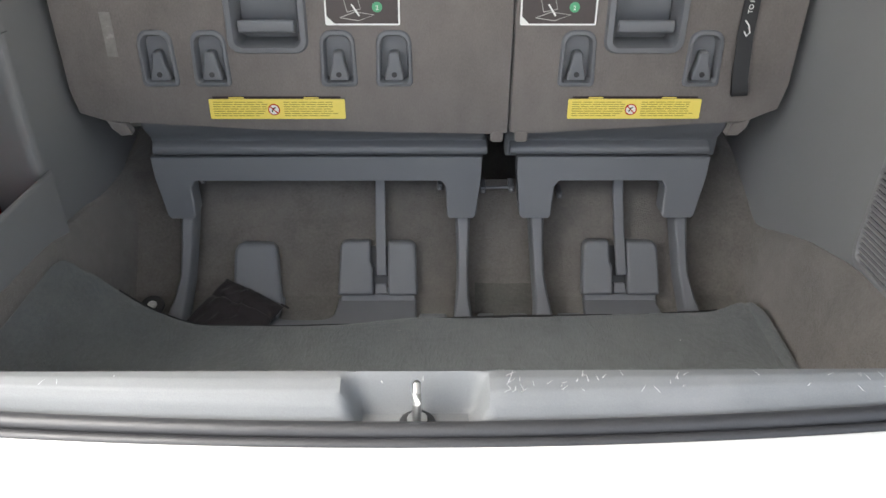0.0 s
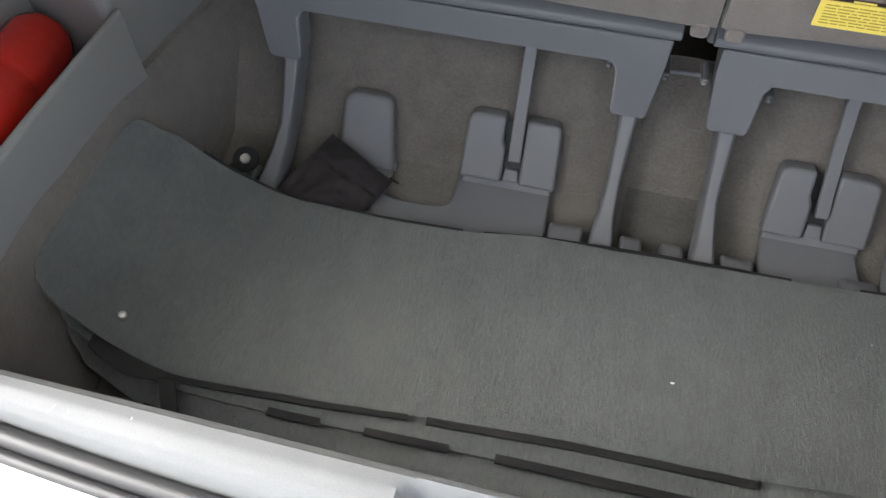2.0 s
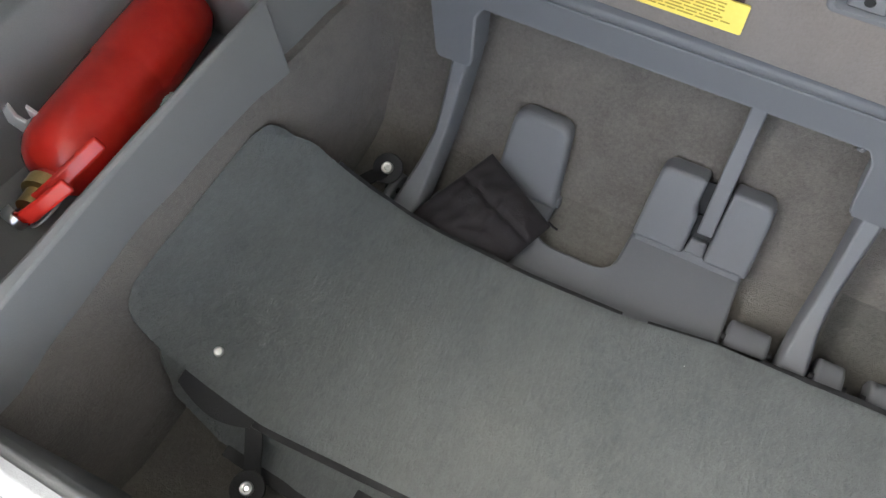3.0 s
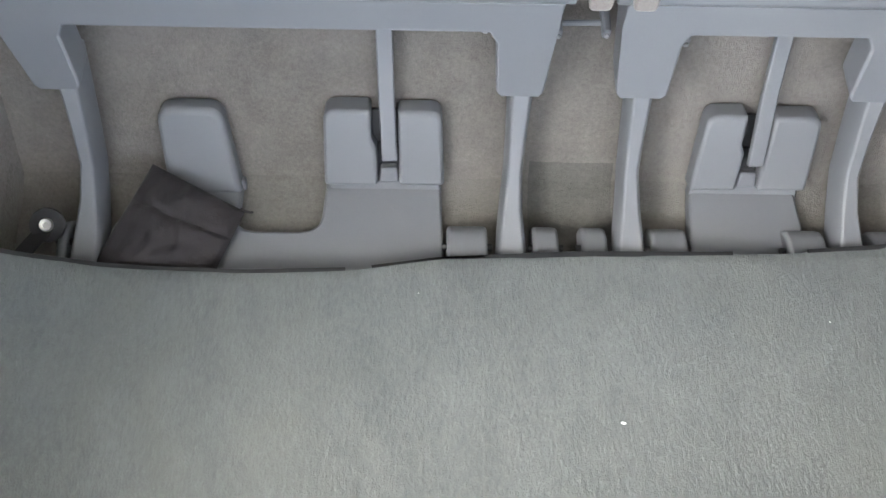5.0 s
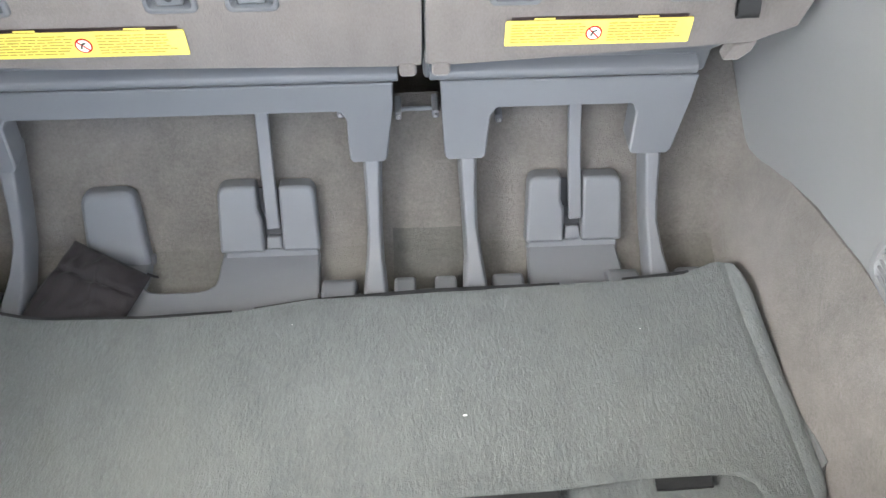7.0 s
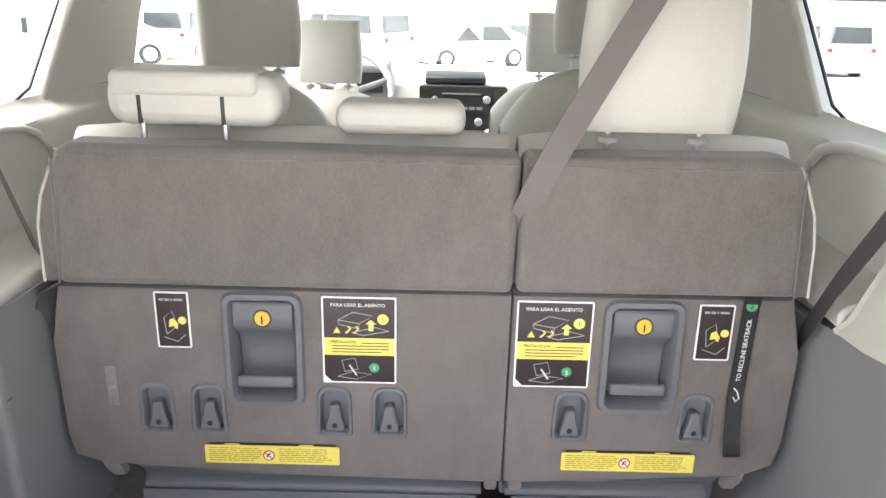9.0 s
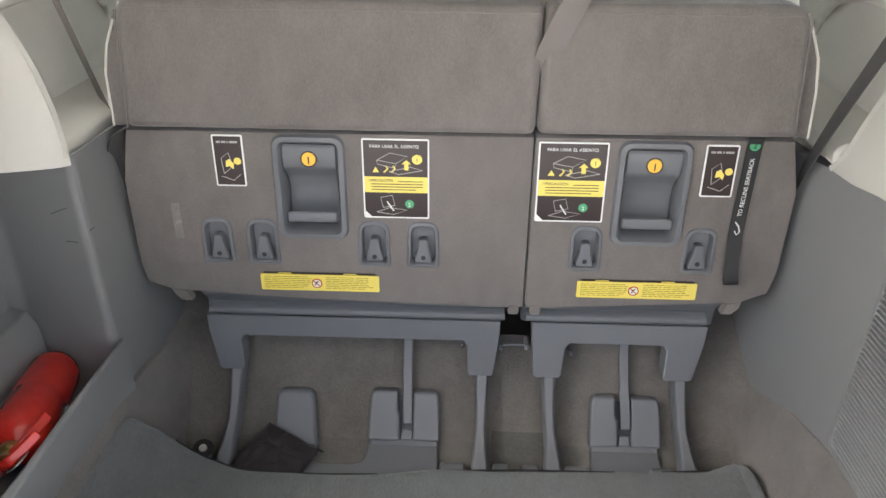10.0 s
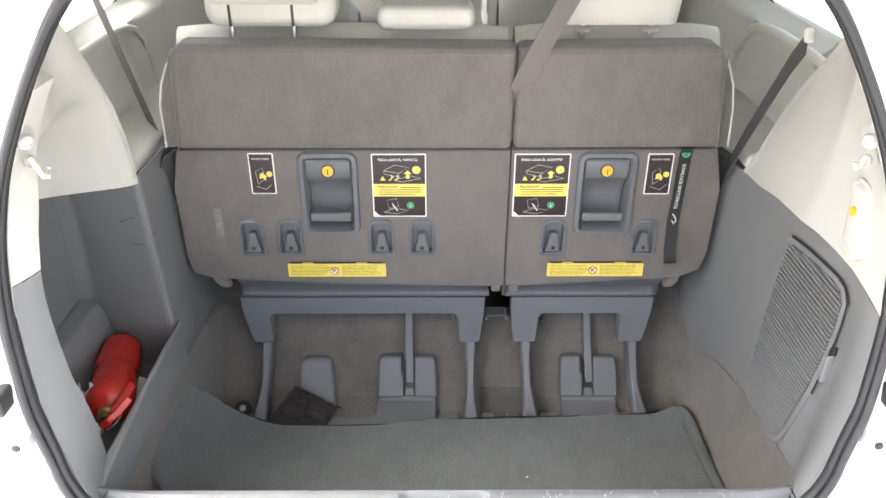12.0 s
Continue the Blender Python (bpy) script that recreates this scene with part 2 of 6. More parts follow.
def ribbon(points, width, thick, side, bm=None):
    """A flat strap along a polyline, its width along the direction side."""
    pts = [Vector(p) for p in points]
    rings = []
    for i, p in enumerate(pts):
        d = (pts[min(i + 1, len(pts) - 1)] - pts[max(i - 1, 0)]).normalized()
        s = Vector(side)
        s = (s - d * s.dot(d)).normalized()
        nrm = d.cross(s)
        rings.append([p + s * width / 2 + nrm * thick / 2, p - s * width / 2 + nrm * thick / 2, p - s * width / 2 - nrm * thick / 2, p + s * width / 2 - nrm * thick / 2])
    return loft(rings, bm)


def lathe(profile, n=24, bm=None, at=(0, 0, 0), axis=(0, 0, 1)):
    """Turns (radius, height) pairs round an axis through at."""
    a = Vector(axis).normalized()
    u = a.orthogonal().normalized()
    w = a.cross(u)
    rings = [[Vector(at) + a * h + (u * math.cos(2 * math.pi * j / n) + w * math.sin(2 * math.pi * j / n)) * max(r, 1e-4) for j in range(n)] for r, h in profile]
    return loft(rings, bm)


def sheet(nu, nv, func, thick=0.0, bm=None):
    """A grid surface func(u, v) for u, v in 0..1, closed with a second skin thick below it."""
    bm = bm or bmesh.new()
    top = [[bm.verts.new(func(i / nu, j / nv)) for j in range(nv + 1)] for i in range(nu + 1)]
    for i in range(nu):
        for j in range(nv):
            bm.faces.new((top[i][j], top[i + 1][j], top[i + 1][j + 1], top[i][j + 1]))
    if thick:
        bm.normal_update()
        low = [[bm.verts.new(v.co - v.normal * thick) for v in r] for r in top]
        for i in range(nu):
            for j in range(nv):
                bm.faces.new((low[i][j + 1], low[i + 1][j + 1], low[i + 1][j], low[i][j]))
        rim = [(i, 0) for i in range(nu)] + [(nu, j) for j in range(nv)] + [(i, nv) for i in range(nu, 0, -1)] + [(0, j) for j in range(nv, 0, -1)]
        for (a, b), (c, d) in zip(rim, rim[1:] + rim[:1]):
            bm.faces.new((top[a][b], low[a][b], low[c][d], top[c][d]))
    return bm


def line_at(knots, x):
    return float(np.interp(x, [k[0] for k in knots], [k[1] for k in knots]))


# ---- the van's structure ----
GROUND = -0.50
part("ground", prism([(-400, GROUND), (4, GROUND), (40, GROUND - 1.6), (400, GROUND - 1.6), (400, GROUND - 2), (-400, GROUND - 2)], -400, 400, "x"), M["concrete"], smooth=False)
tagged(bpy.data.objects["ground"], "pale sunlit concrete parking ground, falling away past the van", "ground", kind="structure")


def ground_z(y):
    return GROUND - 1.6 / 36 * min(36.0, max(0.0, y - 4))


# half width of the tailgate opening, by height, round its middle plane, and the way that it leans forward
CX = -0.01
OPEN = [(0.205, 0.592), (0.255, 0.608), (0.35, 0.627), (0.43, 0.636), (0.52, 0.650), (0.60, 0.659), (0.70, 0.656), (0.80, 0.637), (0.89, 0.602), (0.97, 0.563), (1.04, 0.522), (1.10, 0.46), (1.16, 0.35), (1.19, 0.22), (1.20, 0.0)]


def open_y(z):
    return -0.07 + max(0.0, z - 0.45) * 0.27


def sill_y(x):
    return -0.096 + 0.09 * (x - CX) ** 2


BASE = [(-0.06, -0.12), (0.50, -0.12), (0.555, -0.115), (0.585, -0.10), (0.645, -0.012), (0.690, 0.047), (0.705, 0.062), (0.720, 0.077), (0.735, 0.086), (0.745, 0.080), (0.765, 0.0), (1.02, 0.0), (1.08, 0.14), (3.2, 0.145)]


SIDE = [(-0.06, -0.12), (0.50, -0.12), (0.555, -0.115), (0.585, -0.10), (0.645, -0.012), (0.70, 0.06), (0.78, 0.11), (0.9, 0.14), (3.2, 0.145)]


def floor_z(x, y):
    base = line_at(BASE, y)
    base += (line_at(SIDE, y) - base) * max(min(1.0, max(0.0, (x - 0.42) / 0.06)), min(1.0, max(0.0, (-x - 0.44) / 0.06)))
    if x > 0:
        goal = line_at([(-0.05, 0.15), (0.15, 0.148), (0.25, 0.14), (0.35, 0.125), (0.45, 0.095), (0.55, 0.065), (0.65, 0.045), (0.75, 0.10)], y)
        s = min(1.0, max(0.0, (x - 0.600) / 0.058))
    else:
        goal = line_at([(-0.05, 0.12), (0.05, 0.15), (0.2, 0.158), (0.3, 0.155), (0.4, 0.143), (0.5, 0.12), (0.65, 0.10), (0.75, 0.10)], y)
        s = min(1.0, max(0.0, (-x - 0.588) / 0.034))
    corner = max(0.0, 1 - (y + 0.04) / 0.05)
    s = s * s * (3 - 2 * s)
    return base + max(0.0, goal - base) * s + 0.02 * corner


def cargo_floor():
    ys = [-0.045, -0.035, -0.02, 0.0, 0.03] + [0.03 + 0.015 * i for i in range(1, 61)] + [1.1, 1.4, 2.0, 3.0]

    def f(u, v):
        x = -0.68 + 1.40 * u
        k = v * (len(ys) - 1)
        i = min(int(k), len(ys) - 2)
        y = ys[i] + (ys[i + 1] - ys[i]) * (k - i)
        wob = 0.005 * noise.noise(Vector((x * 8, y * 8, 0.3))) + 0.0015 * noise.noise(Vector((x * 30, y * 30, 1.3)))
        return (x, y, floor_z(x, y) + wob)
    ob = part("floor", sheet(200, len(ys) - 1, f, 0.02), M["carpet"])
    ob.data.materials.append(M["patchcarpet"])
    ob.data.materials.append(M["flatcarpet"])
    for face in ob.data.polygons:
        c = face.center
        # rectangle between the inner seat legs takes the darkest carpet tone
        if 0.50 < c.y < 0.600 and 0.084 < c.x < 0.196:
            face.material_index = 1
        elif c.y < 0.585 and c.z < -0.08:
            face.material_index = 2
    tagged(ob, "taupe carpeted cargo well floor, dusty and stained", "floor", kind="structure")


cargo_floor()


def smooth(a, b, x):
    t = min(1.0, max(0.0, (x - a) / (b - a)))
    return t * t * (3 - 2 * t)


def wall_x(y, z):
    """Inner face of the right side trim."""
    edge = CX + line_at(OPEN, z)
    a = smooth(0.0, 0.14, y - open_y(z))
    body = 0.668 - 0.012 * math.sin(min(1.0, max(0, z / 0.55)) * math.pi)
    x = edge + (body - edge) * a
    return x + (0.630 - x) * smooth(0.45, 0.76, y)


def seam_z(y):
    """Height of the seam between the grey lower and the beige upper trim on the right."""
    return line_at([(-0.09, 0.594), (-0.046, 0.598), (0.073, 0.606), (0.206, 0.604), (0.381, 0.587), (0.473, 0.570), (0.576, 0.562), (0.66, 0.556), (1.1, 0.55)], y)


def right_trim():
    def f(u, v):
        y = -0.09 + 0.99 * u
        z = -0.13 + (seam_z(y) + 0.13) * v
        start = open_y(z) - 0.015
        y = start + (0.90 - start) * u
        return (wall_x(y, z), y, z)
    ob = part("wall_right", sheet(130, 80, f, -0.03), M["trim"])
    tagged(ob, "grey moulded plastic side trim of the cargo bay", "trim panel", kind="structure")


right_trim()


def left_seam(y):
    return line_at([(-0.09, 0.60), (0.1, 0.602), (0.38, 0.592), (0.48, 0.583), (0.65, 0.585), (1.0, 0.58)], y)


def left_plan(s):
    """Plan of the left wall from the cubby's back to the seat, s in 0..1."""
    return (line_at([(0, -0.70), (0.06, -0.845), (0.10, -0.862), (0.35, -0.865), (0.40, -0.86), (0.45, -0.83), (0.61, -0.655), (0.625, -0.642), (0.64, -0.637), (1, -0.634)], s),
            line_at([(0, -0.075), (0.06, -0.03), (0.10, 0.03), (0.35, 0.46), (0.40, 0.505), (0.45, 0.512), (0.61, 0.455), (0.625, 0.452), (0.64, 0.46), (1, 0.90)], s))


def left_face(u, z):
    """The corner between cubby and seat leans outwards and forwards as it rises."""
    x, y = left_plan(u)
    k = smooth(0.44, 0.61, u) * (1 - smooth(0.66, 1.0, u)) * max(0.0, z - 0.22) / 0.36
    return (x - 0.022 * k, y + 0.026 * k, z)


def left_trim():
    """Outer wall and front of the left cubby, and the wheel arch."""
    def f(u, v):
        return left_face(u, -0.13 + (left_seam(left_plan(u)[1]) + 0.136) * v)
    ob = part("wall_left", sheet(100, 24, f, 0.005), M["trim"])
    tagged(ob, "grey moulded plastic side trim with a storage cubby, scratched", "trim panel", kind="structure")
    marks = bmesh.new()
    for u0, z0, u1, z1 in ((0.561, 0.478, 0.597, 0.494), (0.578, 0.428, 0.603, 0.430), (0.64, 0.452, 0.655, 0.451)):
        pts = [Vector(left_face(u0 + (u1 - u0) * i / 4, z0 + (z1 - z0) * i / 4 + 0.001 * (i % 2))) + Vector((0.0008, -0.0012, 0)) for i in range(5)]
        ribbon(pts, 0.0012, 0.0008, (0, 0, 1), marks)
    part("scratch", marks, M["rubber"], ob, "thin dark scratch", smooth=False)
    ob = part("trim_left_cubby_wall", loft([[(x0, y, z0 - 0.13) for x0, z0 in ((-0.640, 0.0), (-0.640 - k, 0.34 + dz), (-0.630 - k, 0.36 + dz), (-0.622, 0.355 + dz), (-0.612, 0.0))] for y, k, dz in ((-0.06, 0.03, -0.02), (0.0, 0.012, 0.0), (0.1, 0.004, 0.004), (0.25, 0.0, 0.008), (0.462, -0.004, 0.006))]), M["trim"], bevel=0.004)
    tagged(ob, "grey plastic wall of the storage cubby", "trim panel", kind="structure")
    bm = prism([(-0.05, 0.04), (0.52, 0.04), (0.52, 0.096), (-0.05, 0.165)], -0.87, -0.63, "x")
    ob = part("floor_cubby", bm, M["trim"])
    tagged(ob, "grey plastic floor of the storage cubby", "floor", kind="structure")
    ob = part("trim_left_ledge", prism([(-0.865, 0.03), (-0.79, 0.03), (-0.795, 0.10), (-0.81, 0.23), (-0.825, 0.262), (-0.865, 0.27)], 0.10, 0.507), M["trim"], bevel=0.006, segs=3)
    tagged(ob, "grey plastic ledge moulded into the storage cubby", "trim panel", kind="structure")


left_trim()


def left_jamb():
    """Grey edge of the opening beside the cubby."""
    def f(u, v):
        z = 0.15 + (0.638 - 0.15) * v
        wide = line_at([(0.15, 0.13), (0.25, 0.145), (0.38, 0.10), (0.51, 0.078), (0.58, 0.068), (0.64, 0.064)], z)
        y = open_y(z) - 0.012 + wide * u
        edge = CX - line_at(OPEN, z)
        k = smooth(0.24, 0.42, z)
        x = edge + ((edge + 0.022) * k - 0.636 * (1 - k) - edge) * math.sin(u * 1.5)
        return (x - 0.03 * max(0, u - 0.85) / 0.15, y, z)
    ob = part("trim_left_jamb", sheet(10, 16, f, 0.02), M["trim"])
    tagged(ob, "grey plastic edge trim of the tailgate opening", "trim panel", kind="structure")


left_jamb()


def left_jamb_top():
    """Beige continuation of the edge trim up to the pillar."""
    def f(u, v):
        z = 0.640 + (0.92 - 0.640) * v
        wide = line_at([(0.64, 0.064), (0.70, 0.07), (0.775, 0.08), (0.92, 0.08)], z)
        y = open_y(z) - 0.012 + wide * u
        x = CX - line_at(OPEN, z) + (0.022 - 0.02 * smooth(0.70, 0.86, z)) * math.sin(u * 1.5)
        return (x - 0.03 * max(0, u - 0.85) / 0.15, y, z)
    ob = part("wall_left_edge", sheet(10, 16, f, 0.02), M["beige"])
    tagged(ob, "beige plastic edge trim of the tailgate opening", "trim panel", kind="structure")


left_jamb_top()


def left_front_x(z):
    """Half width of the left pillar trim along its slanted front edge."""
    return line_at([(0.55, 0.649), (0.80, 0.65), (0.95, 0.655), (1.20, 0.69)], z)


def upper_trim(side):
    """Beige pillar trim above the seam, out to the opening, with its slanted front edge."""
    seam = seam_z if side > 0 else left_seam
    if side > 0:
        front = [(0.53, 0.60), (0.56, 0.560), (0.585, 0.532), (0.617, 0.511), (0.655, 0.493), (0.695, 0.474), (0.755, 0.440), (0.814, 0.399), (0.855, 0.362), (0.89, 0.325), (0.93, 0.292), (1.0, 0.255), (1.20, 0.23)]
    else:
        front = [(0.55, 0.478), (0.62, 0.478), (0.68, 0.468), (0.76, 0.437), (0.86, 0.376), (0.95, 0.31), (1.05, 0.25), (1.20, 0.24)]
    z0 = 0.59 if side < 0 else 0.56

    def f(u, v):
        z = z0 + (1.20 - z0) * v
        y0 = open_y(z) - 0.012
        y = y0 + (line_at(front, z) - y0) * u
        edge = line_at(OPEN, z)
        x = edge + 0.012 * math.sin(min(1, u * 2) * math.pi) + (0.69 - edge) * smooth(0.0, 0.9, u) * (0.3 + 0.6 * smooth(0.6, 0.85, z))
        if side < 0:
            x += (left_front_x(z) - x) * smooth(0.55, 1.0, u)
            x += 0.165 * smooth(0.02, 0.40, u) * (1 - smooth(0.80, 1.0, u)) * (1 - smooth(0.70, 0.84, z + 0.05 * (1 - u)))
        zz = z
        if v < 0.25:
            low = seam(y) - (0.008 if side < 0 else 0.0)
            zz = low + (z0 + (1.20 - z0) * 0.25 - low) * v / 0.25
        return (CX + side * x if side < 0 else CX + x, y, zz)
    ob = part("wall_right_pillar" if side > 0 else "wall_left_pillar", sheet(40, 40, f, -0.02 * side), M["beige"])
    tagged(ob, "beige moulded plastic pillar trim", "trim panel", kind="structure")

    def g(u, v):
        z = z0 + (1.20 - z0) * v
        y = line_at(front, z)
        edge = line_at(OPEN, z)
        x = left_front_x(z) if side < 0 else edge + (0.69 - edge) * (0.3 + 0.6 * smooth(0.6, 0.85, z))
        return (CX + side * (x + (0.85 - x) * u), y + 0.05 * u, z)
    ob = part("trim_right_pillar" if side > 0 else "trim_left_pillar", sheet(6, 24, g, 0.01), M["beige"])
    tagged(ob, "beige moulded plastic pillar trim", "trim panel", kind="structure")


upper_trim(1)
upper_trim(-1)


def sill():
    """Scuff plate along the loading edge, with a recess for the latch."""
    x0, x1 = -0.093, 0.063

    def depth(x, y):
        a = min(1, max(0, (x - x0) / 0.018)) * min(1, max(0, (x1 - x) / 0.018))
        return a

    def f(u, v):
        x = CX - 0.635 + 1.27 * u
        lift = 0.016 * max(0.0, (abs(x - CX) - 0.53) / 0.105) ** 2
        prof = [(-0.030, -0.13), (-0.032, 0.200), (-0.038, 0.218), (-0.048, 0.226), (-0.072, 0.228), (-0.097, 0.224), (-0.113, 0.214), (-0.125, 0.201), (-0.131, 0.165)]
        k = v * (len(prof) - 1)
        i = min(int(k), len(prof) - 2)
        s = k - i
        py = prof[i][0] + (prof[i + 1][0] - prof[i][0]) * s
        pz = prof[i][1] + (prof[i + 1][1] - prof[i][1]) * s
        if py < -0.044:
            py = -0.044 + (py + 0.044) * (sill_y(x) + 0.044) / -0.081
        if pz > 0.17 and depth(x, py) > 0:
            inner = 0.228 - 0.046 * min(1, max(0, (-0.044 - py) / 0.020))
            pz = pz + (min(pz, inner) - pz) * depth(x, py)
        return (x, py, pz + (lift if pz > 0 else 0))
    ob = part("sill", sheet(176, 32, f, 0.0), M["sill"])
    tagged(ob, "light grey plastic loading sill, scuffed and scratched", "sill", kind="structure")


sill()


def sill_seam(x, name):
    prof = [(-0.113, 0.214), (-0.097, 0.224), (-0.072, 0.228), (-0.048, 0.226), (-0.038, 0.218)]
    lift = 0.016 * max(0.0, (abs(x - CX) - 0.53) / 0.105) ** 2 + 0.0006
    ob = part(name, ribbon([(x + 0.06 * (y + 0.04), y * (sill_y(x) + 0.125 - 0.113) / -0.113 if y < -0.1 else y, z + lift) for y, z in prof], 0.0022, 0.0012, (1, 0, 0)), M["rubber"], smooth=False)
    tagged(ob, "thin dark seam where the sill meets the side trim", "seam", kind="structure")


sill_seam(-0.602, "trim_left_sill_seam")
sill_seam(0.590, "trim_right_sill_seam")


def bumper():
    def f(u, v):
        x = -0.98 + 1.96 * u
        prof = [(-0.075, 0.13), (-0.09, 0.175), (-0.105, 0.188), (-0.14, 0.190), (-0.24, 0.182), (-0.275, 0.16), (-0.295, 0.09), (-0.29, -0.12), (-0.25, -0.35)]
        k = v * (len(prof) - 1)
        i = min(int(k), len(prof) - 2)
        s = k - i
        py = prof[i][0] + (prof[i + 1][0] - prof[i][0]) * s
        pz = prof[i][1] + (prof[i + 1][1] - prof[i][1]) * s
        return (x, py + 0.063 + min(0.06, sill_y(x)) + 0.35 * max(0, abs(x) - 0.75) ** 1.5, pz)
    ob = part("bumper", sheet(60, 32, f, 0.01), M["paint"])
    tagged(ob, "glossy white painted rear bumper", "bumper", kind="structure")


bumper()


def quarter(side):
    """White rear corner of the body round the opening."""
    def f(u, v):
        z = 0.12 + 1.05 * v
        edge = line_at(OPEN, z)
        outer = 0.99 - 0.25 * max(0, z - 0.55) ** 1.5
        x = edge + 0.016 + (outer - edge - 0.016) * (u ** 1.0)
        y = open_y(z) - 0.028 + (0.012 if u < 0.2 else 0) - 0.02 * math.sin(min(1, u * 1.5) * 3.14) + 0.25 * max(0, u - 0.55) ** 2 * 2
        return (CX + side * x, y, z)
    bm = sheet(20, 30, f, 0.0)

    def g(u, v):
        z = 0.12 + 1.05 * v
        outer = 0.99 - 0.25 * max(0, z - 0.55) ** 1.5
        y0 = open_y(z) - 0.028 + 0.25 * 0.45 ** 2 * 2
        return (CX + side * outer, y0 + (0.5 if z > 0.75 else 3.3) * u, z)
    sheet(4, 30, g, 0.0, bm)
    ob = part("body_right" if side > 0 else "body_left", bm, M["paint"])
    tagged(ob, "glossy white painted rear quarter of the van", "body panel", kind="structure")


quarter(1)
quarter(-1)


def seal():
    pts = []
    for i in range(46):
        z = OPEN[2][0] + (1.185 - OPEN[2][0]) * i / 45
        half = min(0.04, max(0.0, (z - OPEN[2][0]) * 0.8))
        pts.append((CX + sum(line_at(OPEN, z + half * k / 4) for k in range(-4, 5)) / 9 * 1.012, open_y(z) - 0.022, z))
    # round lower corner, from the sill up to the side of the opening
    x0, x1, z0, z1 = 0.545, OPEN[2][1] * 1.012, 0.192, OPEN[2][0]
    corner = []
    for i in range(10):
        a = math.pi / 2 * i / 10
        s = math.sin(a)
        y = (sill_y(CX + x0) - 0.012) * (1 - s) + (open_y(z1) - 0.022) * s
        corner.append((CX + x0 + (x1 - x0) * s, y, z0 + (z1 - z0) * (1 - math.cos(a))))
    side = corner + pts
    rim = [(2 * CX - x, y, z) for x, y, z in side[::-1]]
    bottom = [(CX - x0 + 2 * x0 * i / 24, sill_y(CX - x0 + 2 * x0 * i / 24) - 0.012, z0) for i in range(1, 24)]
    path = rim + bottom + side
    for name, r, dy, dz in (("seal", 0.010, 0.0, 0.004), ("seal_lip", 0.007, -0.016, 0.0)):
        ob = part(name, tube([(x, y + dy, z + dz) for x, y, z in path], r, 10, None, (0, 1, 0)), M["rubber"])
        tagged(ob, "black rubber weatherstrip round the tailgate opening", "weatherstrip", kind="structure")


seal()


def tailgate():
    """The raised tailgate over the opening."""
    def f(u, v):
        x = CX + (-0.78 + 1.56 * u) * (1 - 0.05 * v)
        y = 0.06 - 1.22 * v
        z = 1.24 + 0.16 * math.sin(v * 1.9) * 1.0 - 0.03 * abs(2 * u - 1) ** 3
        return (x, y, z)
    ob = part("tailgate", sheet(16, 16, f, -0.05), M["beige"])
    tagged(ob, "raised tailgate with beige inner lining", "tailgate", kind="structure")


tailgate()


def bump_stop(side):
    x, y, z = CX + side * 0.677, -0.105, 0.398
    t = thing("bump_stop", "small white bump stop with a dark centre on the body", "bump stop", (x, y, z), "bump stops")
    part("block", prism(rounded(x - 0.02, x + 0.02, z - 0.016, z + 0.016, 0.008), y - 0.012, y + 0.03), M["paint"], t, "", 0.004)
    part("rubber_tip", lathe([(0.0, 0), (0.007, 0), (0.007, 0.004), (0.004, 0.006), (0.0, 0.006)], 12, at=(x, y - 0.011, z - 0.002), axis=(0, -1, 0)), M["rubber"], t)
    x = CX + side * 0.690
    c = thing("body_plug", "black plastic plug beside the tailgate opening", "plug", (x, y, 0.475), "body plugs")
    part("plug_face", prism(rounded(x - 0.014, x + 0.014, 0.458, 0.495, 0.006), y - 0.014, y + 0.03), M["black"], c, "", 0.003)


bump_stop(1)
bump_stop(-1)


# ---- third row seats ----
def slab(outline, y0, y1, mat, name, parent, label="", bevel=0.008, axis="y"):
    return part(name, prism(outline, y0, y1, axis), mat, parent, label, bevel, segs=3)


def bracket(x0, x1, i0, i1, parent):
    """Grey plastic bridge under the seat, with two stubs for the legs."""
    out = [(x0, 0.199), (x1, 0.199), (x1 - 0.002, 0.16), (x1 - 0.010, 0.072), (x1 - 0.016, 0.066), (i1 + 0.008, 0.066), (i1 + 0.002, 0.072), (i1, 0.135), (i1 - 0.008, 0.149), (i0 + 0.008, 0.149), (i0, 0.135), (i0 - 0.002, 0.072), (i0 - 0.008, 0.066), (x0 + 0.016, 0.066), (x0 + 0.010, 0.072), (x0 + 0.002, 0.16)]
    bm = prism(out, 0.592, 0.64)
    for v in bm.verts:
        k = min(1.0, max(0.0, (v.co.z - 0.066) / 0.083))
        v.co = ((v.co.x - 0.028) * (1 + 0.04 * k) + 0.028, v.co.y + 0.012 + 0.046 * k, v.co.z - 0.026 * k)
    part("bridge", bm, M["grey"], parent, "grey moulded plastic bridge", 0.009, segs=4)
    part("ledge", prism([(0.641, 0.184), (0.639, 0.189), (0.641, 0.196), (0.650, 0.202), (0.70, 0.206), (0.70, 0.180), (0.646, 0.180)], x0 - 0.010, x1 + 0.010, "x"), M["grey"], parent, "grey plastic ledge above the bridge", 0.002)
    part("apron", prism([(0.664, 0.168), (0.70, 0.168), (0.70, 0.262), (0.625, 0.262), (0.630, 0.238), (0.660, 0.208)], x0 - 0.018, x1 + (0.005 if x1 < 0.2 else 0.03), "x"), M["grey"], parent, "grey plastic apron", 0.006)


